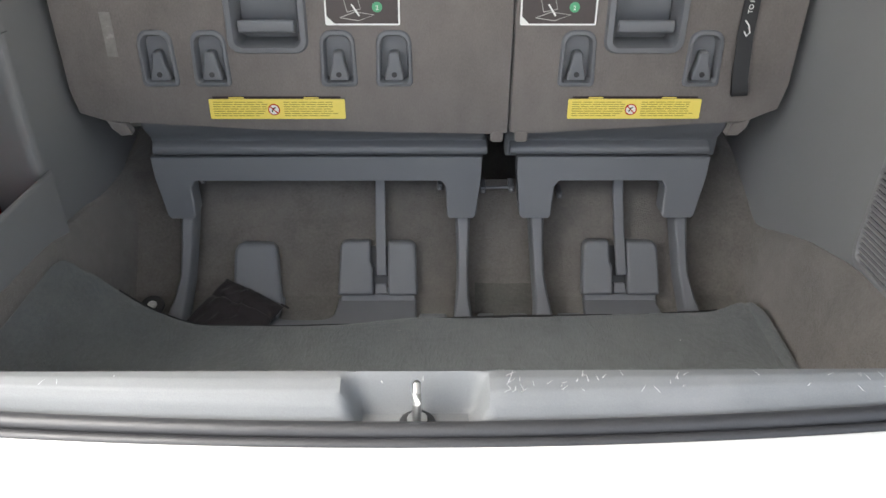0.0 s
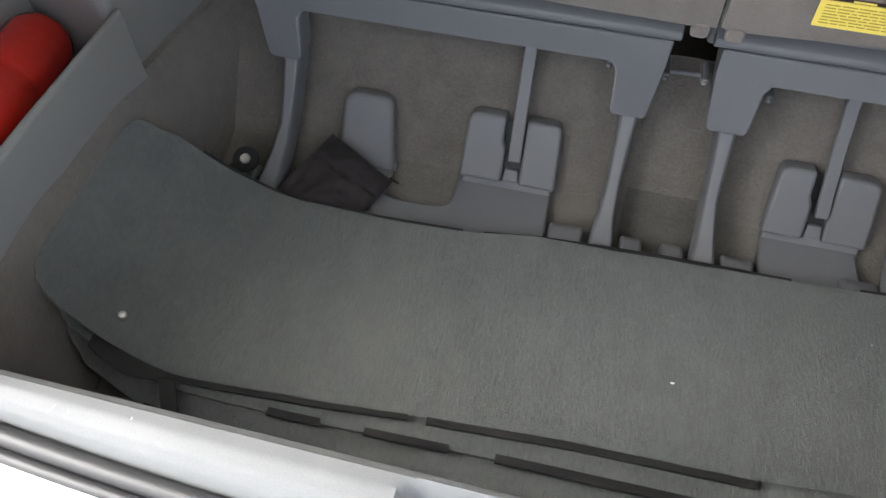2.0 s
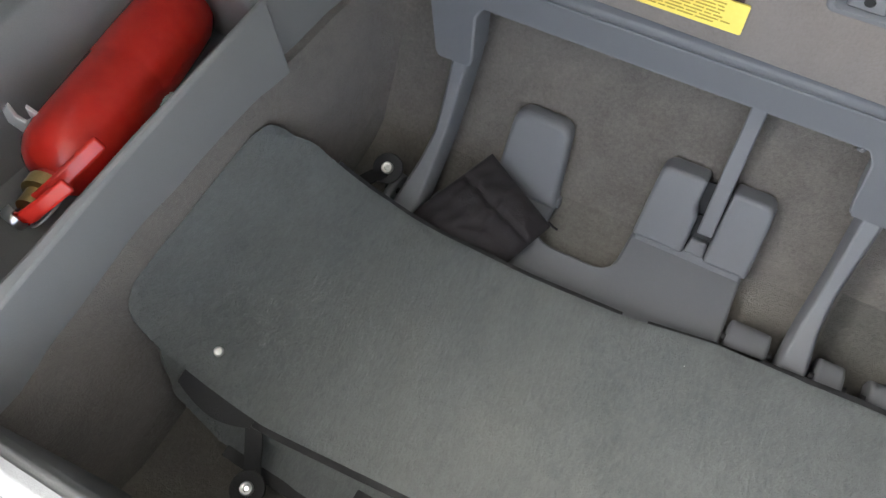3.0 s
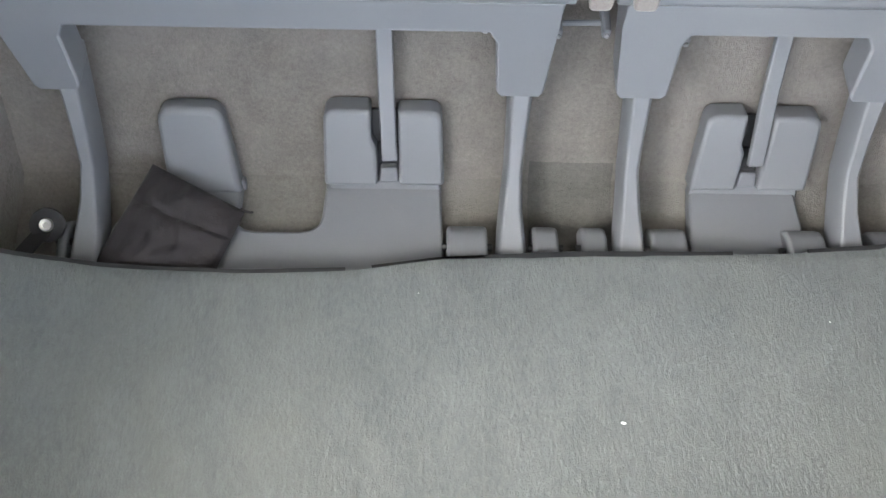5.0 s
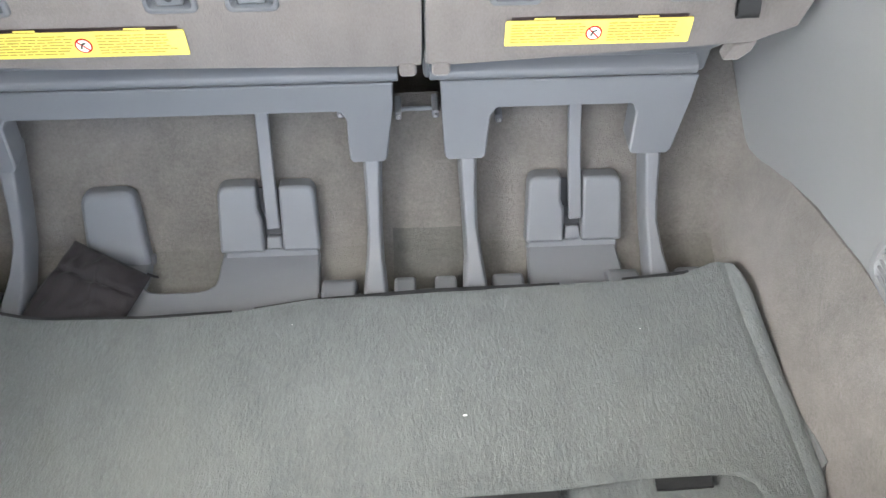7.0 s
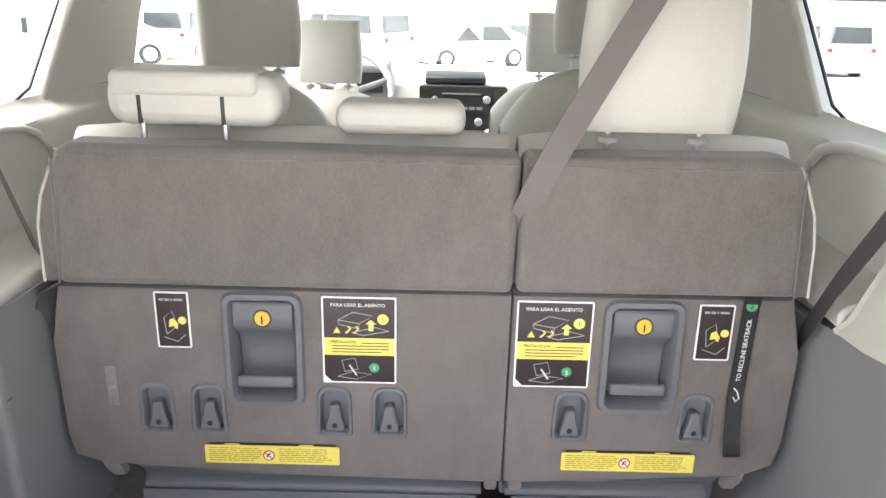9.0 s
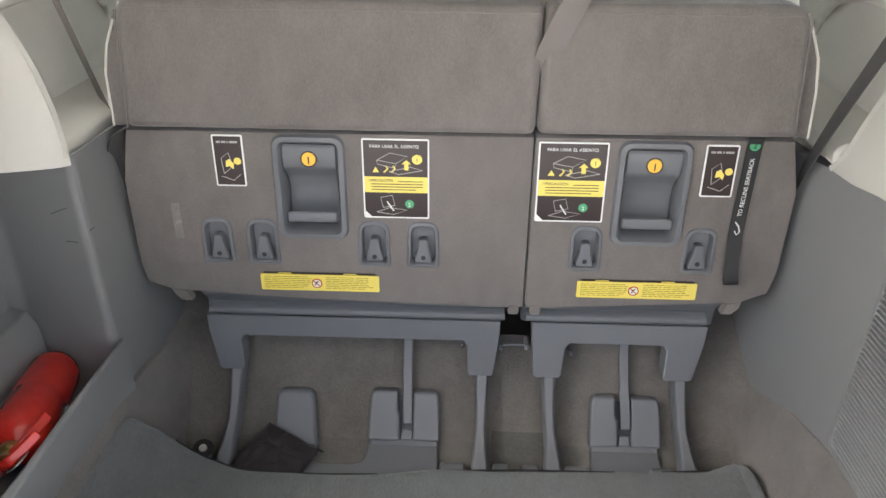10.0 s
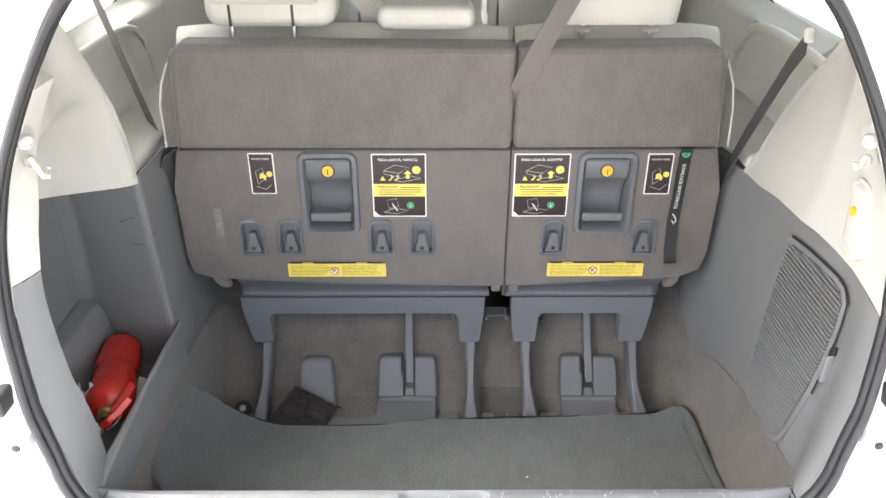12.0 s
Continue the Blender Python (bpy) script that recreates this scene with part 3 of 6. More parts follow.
def leg(x, parent, splay=0.0):
    path = [(x, 0.664, 0.080, 0.026), (x, 0.636, 0.046, 0.028), (x + splay * 0.2, 0.606, -0.005, 0.024), (x + splay * 0.5, 0.578, -0.050, 0.022), (x + splay, 0.540, -0.080, 0.027), (x + splay, 0.505, -0.090, 0.034), (x + splay, 0.470, -0.096, 0.038), (x + splay, 0.44, -0.098, 0.038)]
    rings = []
    for px, py, pz, w in path:
        h = 0.020
        rings.append([(px - w / 2, py - h * 0.7, pz + h * 0.7), (px - w / 2 + 0.004, py - h, pz + h), (px + w / 2 - 0.004, py - h, pz + h), (px + w / 2, py - h * 0.7, pz + h * 0.7), (px + w / 2, py + h * 0.5, pz - h * 0.5), (px - w / 2, py + h * 0.5, pz - h * 0.5)])
    part("leg", loft(rings), M["grey"], parent, "", 0.002)


def lever(x, parent):
    part("lever", ribbon([(x, 0.700, 0.15), (x, 0.682, 0.09), (x + 0.001, 0.640, 0.026), (x + 0.003, 0.598, -0.030), (x + 0.004, 0.584, -0.050)], 0.020, 0.010, (1, 0, 0)), M["grey"], parent, "", 0.002)


def pull(x, parent):
    """Recessed release handle with its amber disc."""
    w, z0, z1 = 0.069, 0.385, 0.597
    fr = rounded(x - w, x + w, z0, z1, 0.022)
    inn = rounded(x - w + 0.018, x + w - 0.018, z0 + 0.016, z1 - 0.018, 0.010)
    rings = [[(a, 0.602, b) for a, b in fr], [(a, 0.592, b) for a, b in rounded(x - w + 0.004, x + w - 0.004, z0 + 0.004, z1 - 0.004, 0.02)], [(a, 0.591, b) for a, b in rounded(x - w + 0.013, x + w - 0.013, z0 + 0.012, z1 - 0.012, 0.014)], [(a, 0.600, b) for a, b in inn], [(a, 0.648, b) for a, b in rounded(x - w + 0.018, x + w - 0.018, z0 + 0.016, z1 - 0.018, 0.010)]]
    bez = part("handle_bezel", loft(rings, caps=False), M["grey"], parent, "grey plastic recessed release handle")
    bm = prism(rounded(x - w + 0.017, x + w - 0.017, z0 + 0.015, z1 - 0.017, 0.012), 0.6475, 0.6495)
    part("recess_back", bm, M["grey"], bez)
    prof = [(0.604, z1 - 0.021), (0.600, z1 - 0.026), (0.599, z1 - 0.045), (0.600, z1 - 0.062), (0.606, z1 - 0.072), (0.622, z1 - 0.084), (0.636, z1 - 0.100), (0.643, z1 - 0.125), (0.644, z0 + 0.020), (0.647, z0 + 0.020), (0.647, z1 - 0.021)]
    part("pull_flap", prism(prof, x - w + 0.0192, x + w - 0.0192, "x"), M["grey"], bez, "", 0.003)
    part("grip", prism([(0.600, z0 + 0.058), (0.5955, z0 + 0.056), (0.594, z0 + 0.048), (0.5955, z0 + 0.038), (0.602, z0 + 0.034), (0.606, z0 + 0.046)], x - w + 0.022, x + w - 0.022, "x"), M["grey"], bez, "", 0.002)
    part("disc_ring", lathe([(0.0155, 0.0), (0.0155, 0.002), (0.0145, 0.003)], 24, at=(x, 0.600, z1 - 0.048), axis=(0, -1, 0.12)), M["dark"], bez)
    part("disc", lathe([(0.013, 0.0), (0.013, 0.003), (0.012, 0.004)], 24, at=(x, 0.600, z1 - 0.048), axis=(0, -1, 0.12)), M["amber"], bez, "amber disc marked 1")
    word("1", x, 0.5945, z1 - 0.0555, 0.019, M["dark"], bez, "numeral", 0.0, 0.0004, 0.0003)


def word(text, x, y, z, size, mat, parent, name="lettering", turn=0.0, extrude=0.0004, bold=0.0):
    """Flat lettering that faces the rear."""
    cu = bpy.data.curves.new(name, 'FONT')
    cu.body, cu.size, cu.align_x, cu.extrude, cu.offset = text, size, 'CENTER', extrude, bold
    tmp = bpy.data.objects.new(name, cu)
    me = bpy.data.meshes.new_from_object(tmp)
    bpy.data.objects.remove(tmp)
    me.name = name
    me.transform(pose(x, y, z, 90, 0, 0) @ pose(0, 0, 0, 0, 0, turn))
    me.materials.append(mat)
    ob = new(name, me)
    ob.parent = parent
    return ob


def hook_outline(x, z0=0.328, z1=0.428, w=0.032):
    """Tall U with a rounded top and small radii at the foot."""
    pts = []
    for cx, cz, r, a0 in ((x + w - 0.023, z1 - 0.023, 0.021, 0), (x - w + 0.023, z1 - 0.023, 0.021, 90), (x - w + 0.008, z0 + 0.008, 0.008, 180), (x + w - 0.008, z0 + 0.008, 0.008, 270)):
        for i in range(5):
            a = radians(a0 + 22.5 * i)
            pts.append((cx + r * math.cos(a), cz + r * math.sin(a)))
    return pts


def hook_ring(x, k, y):
    """The outline drawn in to k of its size."""
    c = 0.3755
    return [(x + (a - x) * k, y, c + (b - c) * (1 - (1 - k) * 0.72)) for a, b in hook_outline(x)]


def hook(x, parent):
    """Small recessed hook for a strap."""
    z0 = 0.330
    bez = part("hook_cup", loft([hook_ring(x, 1.0, 0.602), hook_ring(x, 0.97, 0.5965), hook_ring(x, 0.92, 0.595), hook_ring(x, 0.80, 0.595), hook_ring(x, 0.73, 0.599), hook_ring(x, 0.68, 0.618)], caps=False), M["grey"], parent, "grey plastic strap hook cup")
    part("cup_back", prism([(a, b) for a, _, b in hook_ring(x, 0.70, 0)], 0.616, 0.62), M["grey"], bez)
    prof = [(x - 0.009, z0 + 0.054), (x - 0.006, z0 + 0.059), (x + 0.006, z0 + 0.059), (x + 0.009, z0 + 0.054), (x + 0.011, z0 + 0.036), (x + 0.016, z0 + 0.020), (x + 0.017, z0 + 0.009), (x - 0.017, z0 + 0.009), (x - 0.016, z0 + 0.020), (x - 0.011, z0 + 0.036)]
    part("strap_hook", prism(prof, 0.596, 0.617), M["grey"], bez, "", 0.003)
    part("hook_hole", lathe([(0.0048, 0), (0.0048, 0.001)], 12, at=(x, 0.5962, z0 + 0.020), axis=(0, -1, 0)), M["black"], bez)


def plate(x0, x1, z0, z1, mat, parent, name, y=0.5985, t=0.002, label="", r=0.003):
    return part(name, prism(rounded(x0, x1, z0, z1, r, 2), y - t, y), mat, parent, label)


def arrow(x, z, s, y, mat, parent):
    out = [(x - 0.2 * s, z), (x + 0.2 * s, z), (x + 0.2 * s, z + 0.6 * s), (x + 0.45 * s, z + 0.6 * s), (x, z + s), (x - 0.45 * s, z + 0.6 * s), (x - 0.2 * s, z + 0.6 * s)]
    return part("arrow", prism(out, y - 0.0004, y), mat, parent)


def disc(x, z, r, y, mat, parent, name="number_disc"):
    return part(name, lathe([(r, 0), (r, 0.0005)], 20, at=(x, y, z), axis=(0, -1, 0)), mat, parent)


def bar(x0, x1, z0, z1, y, mat, parent, name="text_bar"):
    return part(name, box(x0, x1, y - 0.0004, y, z0, z1), mat, parent, smooth=False)


def stroke(pts, y, mat, parent, name="drawing_line", w=0.0007):
    return part(name, ribbon([(a, y, b) for a, b in pts], w * 2, 0.0005, (0.3, 0, 0.95)), mat, parent, smooth=False)


def big_label(x0, x1, z0, z1, parent, mirror=False):
    lab = plate(x0, x1, z0, z1, M["white"], parent, "instruction_label", label="maroon and yellow seat instruction label, white border")
    b = 0.003
    cut = 0.012
    y = 0.5962
    low = [(x0 + b, z0 + b + cut), (x0 + b + cut, z0 + b), (x1 - b, z0 + b), (x1 - b, z1 - b), (x0 + b, z1 - b)]
    part("label_field", prism(low, y, y + 0.0006), M["maroon"], lab)
    y -= 0.0006
    w, h = x1 - x0, z1 - z0
    word("PARA USAR EL ASIENTO", (x0 + x1) / 2 - 0.002, y, z1 - 0.017, w * 0.068, M["white"], lab, "heading")
    bar(x0 + b, x1 - b, z0 + h * 0.335, z0 + h * 0.535, y + 0.0002, M["yellow"], lab, "yellow_band")
    yy = y - 0.0006
    word("! PRECAUCION", x0 + w * 0.27, yy, z0 + h * 0.475, w * 0.055, M["dark"], lab, "warning_word")
    for i in range(4):
        bar(x0 + w * (0.13 if i else 0.53), x0 + w * (0.9 - 0.1 * (i == 3)), z0 + h * (0.474 - 0.035 * i), z0 + h * (0.483 - 0.035 * i), yy, M["dark"], lab)
    disc(x0 + w * 0.82, z0 + h * 0.755, 0.0095, y, M["yellow"], lab)
    word("1", x0 + w * 0.82, yy, z0 + h * 0.725, 0.011, M["dark"], lab, "numeral")
    disc(x0 + w * 0.70, z0 + h * 0.19, 0.0085, y, M["green"], lab)
    word("2", x0 + w * 0.70, yy, z0 + h * 0.162, 0.0105, M["white"], lab, "numeral")
    arrow(x0 + w * 0.66, z0 + h * 0.62, 0.020, y, M["yellow"], lab)
    part("warning_triangle", prism([(x0 + w * 0.15, z0 + h * 0.59), (x0 + w * 0.25, z0 + h * 0.59), (x0 + w * 0.20, z0 + h * 0.66)], y - 0.0005, y), M["yellow"], lab)
    for k in range(2):
        cx = x0 + w * (0.35 + 0.11 * k)
        stroke([(cx, z0 + h * 0.67), (cx + 0.004, z0 + h * 0.64), (cx, z0 + h * 0.61), (cx - 0.004, z0 + h * 0.59)], y, M["yellow"], lab, "hand_mark", 0.0016)
    stroke([(x0 + w * 0.22, z0 + h * 0.74), (x0 + w * 0.42, z0 + h * 0.83), (x0 + w * 0.68, z0 + h * 0.79), (x0 + w * 0.5, z0 + h * 0.70), (x0 + w * 0.22, z0 + h * 0.74)], y, M["lines"], lab)
    stroke([(x0 + w * 0.22, z0 + h * 0.74), (x0 + w * 0.23, z0 + h * 0.69), (x0 + w * 0.5, z0 + h * 0.64), (x0 + w * 0.5, z0 + h * 0.70)], y, M["lines"], lab)
    stroke([(x0 + w * 0.40, z0 + h * 0.60), (x0 + w * 0.72, z0 + h * 0.66), (x0 + w * 0.90, z0 + h * 0.62), (x0 + w * 0.55, z0 + h * 0.565), (x0 + w * 0.40, z0 + h * 0.60)], y, M["lines"], lab)
    stroke([(x0 + w * 0.30, z0 + h * 0.14), (x0 + w * 0.26, z0 + h * 0.27), (x0 + w * 0.44, z0 + h * 0.30), (x0 + w * 0.48, z0 + h * 0.17), (x0 + w * 0.30, z0 + h * 0.14)], y, M["lines"], lab)
    stroke([(x0 + w * 0.20, z0 + h * 0.08), (x0 + w * 0.40, z0 + h * 0.14), (x0 + w * 0.66, z0 + h * 0.11), (x0 + w * 0.45, z0 + h * 0.05), (x0 + w * 0.20, z0 + h * 0.08)], y, M["lines"], lab)
    stroke([(x0 + w * 0.36, z0 + h * 0.22), (x0 + w * 0.46, z0 + h * 0.10)], y - 0.0005, M["white"], lab, "drawing_line", 0.0013)
    return lab


def small_label(x0, x1, z0, z1, parent):
    lab = plate(x0, x1, z0, z1, M["white"], parent, "small_label", label="small maroon seat label with white border")
    y = 0.5962
    w, h = x1 - x0, z1 - z0
    b = 0.003
    part("label_field", box(x0 + b, x1 - b, y, y + 0.0006, z0 + b, z1 - b), M["maroon"], lab, smooth=False)
    y -= 0.0006
    for a, b in ((0.15, 0.29), (0.32, 0.46), (0.50, 0.54), (0.58, 0.84)):
        bar(x0 + w * a, x0 + w * b, z1 - h * 0.155, z1 - h * 0.115, y, M["lines"], lab)
    stroke([(x0 + w * 0.3, z0 + h * 0.25), (x0 + w * 0.25, z0 + h * 0.55), (x0 + w * 0.5, z0 + h * 0.66), (x0 + w * 0.62, z0 + h * 0.4), (x0 + w * 0.3, z0 + h * 0.25)], y, M["lines"], lab)
    stroke([(x0 + w * 0.2, z0 + h * 0.2), (x0 + w * 0.6, z0 + h * 0.12), (x0 + w * 0.85, z0 + h * 0.25)], y, M["lines"], lab)
    part("spark", prism([(x0 + w * 0.38, z0 + h * 0.38), (x0 + w * 0.52, z0 + h * 0.40), (x0 + w * 0.62, z0 + h * 0.34), (x0 + w * 0.66, z0 + h * 0.44), (x0 + w * 0.52, z0 + h * 0.54), (x0 + w * 0.40, z0 + h * 0.50)], y - 0.0005, y), M["yellow"], lab)
    disc(x0 + w * 0.78, z0 + h * 0.5, 0.007, y, M["yellow"], lab)


def caution_label(x0, x1, z0, z1, parent):
    lab = plate(x0, x1, z0, z1, M["yellow"], parent, "caution_label", label="yellow caution label with fine print", r=0.002)
    w, h = x1 - x0, z1 - z0
    y = 0.5962
    bar(x0 + w * 0.03, x1 - w * 0.03, z1 + 0.0002, z1 + h * 0.13, 0.5984, M["maroon"], lab, "heading_strip")
    for x in (0.2, 0.75):
        bar(x0 + w * (x - 0.05), x0 + w * (x + 0.06), z1 + h * 0.03, z1 + h * 0.10, 0.5976, M["yellow"], lab)
    rnd = random.Random(5)
    for col in (0.03, 0.55):
        for i in range(7):
            z = z0 + h * (0.84 - 0.115 * i)
            x = x0 + w * col
            end = x0 + w * (col + 0.40 - rnd.random() * (0.05 if i < 6 else 0.22))
            while x < end - 0.004:
                nx = min(end, x + rnd.uniform(0.006, 0.02))
                bar(x, nx, z, z + h * 0.038, y, M["fineprint"], lab)
                x = nx + 0.0022
    disc(x0 + w * 0.475, z0 + h * 0.48, 0.0105, y, M["red"], lab, "ban_sign")
    disc(x0 + w * 0.475, z0 + h * 0.48, 0.0085, y - 0.0005, M["white"], lab, "ban_sign")
    stroke([(x0 + w * 0.447, z0 + h * 0.66), (x0 + w * 0.503, z0 + h * 0.30)], y - 0.0012, M["red"], lab, "ban_bar", 0.0009)
    stroke([(x0 + w * 0.46, z0 + h * 0.38), (x0 + w * 0.47, z0 + h * 0.55), (x0 + w * 0.49, z0 + h * 0.60)], y - 0.0012, M["dark"], lab, "figure_mark", 0.0012)


def headrest(xc, y, z0, w, h, d, parent, tilt=0.0, posts=True):
    rings = []
    for i in range(9):
        s = i / 8
        k = math.sin(math.pi * (0.08 + 0.84 * s)) ** 0.35
        ww = w * (0.95 + 0.05 * math.sin(math.pi * min(1, s * 1.2)))
        ring = rounded(-ww / 2, ww / 2, -d / 2 * k, d / 2 * k, d / 2 * k * 0.85, 5)
        rings.append([Vector((a, b, h * s)) for a, b in ring])
    rot = pose(xc, y, z0, tilt, 0, 0)
    rings = [[rot @ p for p in r] for r in rings]
    ob = part("headrest", loft(rings), M["leather"], parent, "beige leather headrest", 0.0)
    if posts:
        for s in (-1, 1):
            part("headrest_post", tube([(xc + s * 0.075, y + 0.01, z0 - 0.06), (xc + s * 0.075, y + 0.01, z0 + 0.03)], 0.006, 10), M["steel"], ob)
            part("post_guide", lathe([(0.017, 0), (0.017, 0.008), (0.012, 0.012)], 16, at=(xc + s * 0.075, y + 0.01, z0 - 0.022)), M["beige"], ob)
    return ob


from mathutils.geometry import tessellate_polygon


def holed(outline, holes, y0, y1, depth):
    """A slab with pockets let into its rear face."""
    bm = bmesh.new()
    edges = []

    def ring(pts, y):
        vs = [bm.verts.new((a, y, b)) for a, b in pts]
        return vs, [bm.edges.new((vs[i], vs[(i + 1) % len(vs)])) for i in range(len(vs))]

    def wall(a, b):
        for i in range(len(a)):
            bm.faces.new((a[i], a[(i + 1) % len(a)], b[(i + 1) % len(b)], b[i]))
    mx = (min(a for a, _ in outline) + max(a for a, _ in outline)) / 2
    mz = (min(b for _, b in outline) + max(b for _, b in outline)) / 2
    outer, e = ring([(a - math.copysign(0.005, a - mx), b - math.copysign(0.005, b - mz)) for a, b in outline], y0)
    step, _ = ring([(a - math.copysign(0.0015, a - mx), b - math.copysign(0.0015, b - mz)) for a, b in outline], y0 + 0.0015)
    edge, _ = ring(outline, y0 + 0.006)
    wall(outer, step)
    wall(step, edge)
    edges += e
    fronts = []
    for h in holes:
        vs, e = ring(h, y0)
        edges += e
        fronts.append(vs)
    flat = list(outer) + [v for vs in fronts for v in vs]
    for tri in tessellate_polygon([[Vector((v.co.x, v.co.z, 0)) for v in loop] for loop in [outer] + fronts]):
        bm.faces.new([flat[i] for i in tri])
    back, _ = ring(outline, y1)
    wall(edge, back)
    bm.faces.new(back)
    for vs, h in zip(fronts, holes):
        deep, _ = ring(h, y0 + depth)
        wall(vs, deep)
        bm.faces.new(deep)
    return bm


def hook_rim(x):
    return [(a, b) for a, _, b in hook_ring(x, 0.93, 0)]


def seat_back(outline_low, outline_up, x0, x1, parent, pull_x, hook_xs):
    holes = [rounded(pull_x - 0.066, pull_x + 0.066, 0.390, 0.592, 0.02)] + [hook_rim(x) for x in hook_xs]
    part("back_panel", holed(outline_low, holes, 0.600, 0.660, 0.05), M["seatcarpet"], parent, "taupe carpet seat back")
    slab(outline_up, 0.590, 0.668, M["seatcarpet"], "back_flap", parent, "taupe carpet upper flap", 0.014)

    def f(u, v):
        x = x0 + (x1 - x0) * u
        a = 2 * math.pi * v
        bulge = 1 - 0.10 * abs(2 * u - 1) ** 6
        y = 0.738 + 0.065 * math.cos(a) * bulge
        z = 0.552 + 0.297 * math.copysign(abs(math.sin(a)) ** 0.55, math.sin(a)) * (1 - 0.035 * abs(2 * u - 1) ** 5)
        return (x, y, z)
    part("backrest_cushion", sheet(28, 32, f, 0.0), M["leather"], parent, "beige leather backrest cushion")
    part("seat_cushion", prism(rounded(0.70, 1.18, 0.20, 0.36, 0.05), x0, x1, "x"), M["leather"], parent, "beige leather seat cushion", 0.02)


wide = thing("rear_bench_seat", "wide third-row seat, taupe carpet back, beige leather front", "car seat", (-0.21, 0.62, -0.06), "third row seats")
narrow = thing("rear_bench_seat", "narrow third-row seat, taupe carpet back, beige leather front", "car seat", (0.37, 0.62, -0.06), "third row seats")


def seats():
    seat_back([(-0.612, 0.599), (0.1370, 0.599), (0.1345, 0.240), (0.10, 0.238), (-0.30, 0.246), (-0.575, 0.262), (-0.622, 0.278), (-0.630, 0.32), (-0.632, 0.50)],
              [(-0.562, 0.838), (0.1415, 0.832), (0.1372, 0.604), (-0.605, 0.605), (-0.592, 0.800), (-0.586, 0.822), (-0.577, 0.834)], -0.606, 0.130, wide, -0.276, (-0.466, -0.377, -0.160, -0.065))
    seat_back([(0.140, 0.599), (0.602, 0.600), (0.625, 0.50), (0.622, 0.33), (0.612, 0.285), (0.56, 0.262), (0.30, 0.246), (0.152, 0.238), (0.1385, 0.242)],
              [(0.145, 0.832), (0.540, 0.837), (0.563, 0.832), (0.577, 0.820), (0.586, 0.800), (0.602, 0.607), (0.141, 0.605)], 0.145, 0.602, narrow, 0.358, (0.248, 0.464))
    bracket(-0.512, 0.092, -0.446, 0.025, wide)
    bracket(0.155, 0.509, 0.227, 0.434, narrow)
    for x, s in ((-0.470, -0.008), (0.058, -0.002)):
        leg(x, wide, s)
    for x, s in ((0.200, 0.007), (0.477, 0.010)):
        leg(x, narrow, s)
    lever(-0.104, wide)
    lever(0.366, narrow)
    pull(-0.276, wide)
    pull(0.358, narrow)
    for x in (-0.466, -0.377, -0.160, -0.065):
        hook(x, wide)
    for x in (0.248, 0.464):
        hook(x, narrow)
    big_label(-0.177, -0.053, 0.434, 0.592, wide)
    big_label(0.146, 0.273, 0.434, 0.592, narrow)
    small_label(-0.453, -0.396, 0.493, 0.594, wide)
    small_label(0.446, 0.505, 0.491, 0.592, narrow)
    caution_label(-0.390, -0.153, 0.270, 0.306, wide)
    caution_label(0.238, 0.472, 0.270, 0.306, narrow)
    for x0, x1, par in ((0.104, 0.127, wide), (0.147, 0.171, narrow)):
        part("corner_tab", prism(rounded(x0, x1, 0.224, 0.246, 0.006, 3), 0.5985, 0.612), M["seatcarpet"], par, "taupe carpet corner tab", 0.003)
    part("corner_tab", prism([(-0.577, 0.266), (-0.545, 0.259), (-0.535, 0.238), (-0.556, 0.236), (-0.570, 0.250)], 0.600, 0.62), M["seatcarpet"], wide, "taupe carpet corner tab", 0.002)
    part("corner_tab", prism([(0.566, 0.266), (0.536, 0.259), (0.528, 0.236), (0.548, 0.236), (0.562, 0.250)], 0.600, 0.62), M["seatcarpet"], narrow, "taupe carpet corner tab", 0.002)

    # soft flanks beside the flaps, with pale piping, and the stitched top hem
    for par, side, pts in ((wide, -1, [(-0.585, 0.826), (-0.600, 0.796), (-0.620, 0.750), (-0.631, 0.700), (-0.633, 0.604)]), (narrow, 1, [(0.578, 0.822), (0.594, 0.790), (0.611, 0.745), (0.620, 0.690), (0.624, 0.604)])):
        inner = [(pts[-1][0] - side * 0.030, 0.604), (pts[0][0] - side * 0.012, 0.815)]
        flank = part("flank", prism(pts + inner, 0.606, 0.668), M["seatcarpet"], par, "taupe carpet flank of the backrest", 0.004)
        part("piping", tube([(a, 0.607, b) for a, b in pts], 0.0024, 8), M["leather"], flank, "pale piping")
        ex = [(pts[0][0] + side * 0.004, 0.815), (pts[0][0] + side * 0.016, 0.606)]
        part("piping", tube([(a, 0.591, b) for a, b in ex], 0.0016, 6), M["web"], par, "thin edge piping")
    for par, x0, x1 in ((wide, -0.578, 0.136), (narrow, 0.150, 0.568)):
        n = 24
        part("stitching", tube([(x0 + (x1 - x0) * i / n, 0.5898, 0.818 + 0.0012 * math.sin(i * 1.7)) for i in range(n + 1)], 0.0011, 6), M["web"], par, "stitched top hem")


seats()


# ---- anchor covers on the slope in front of the well ----
def slope(x, s, lift):
    """A point on the slope: s metres up from its foot, lift metres off it."""
    d = Vector((0, 0.545, 0.838))
    n = Vector((0, -0.838, 0.545))
    p = Vector((x, 0.580, -0.100)) + d * s + n * lift
    return (p.x, p.y, p.z)


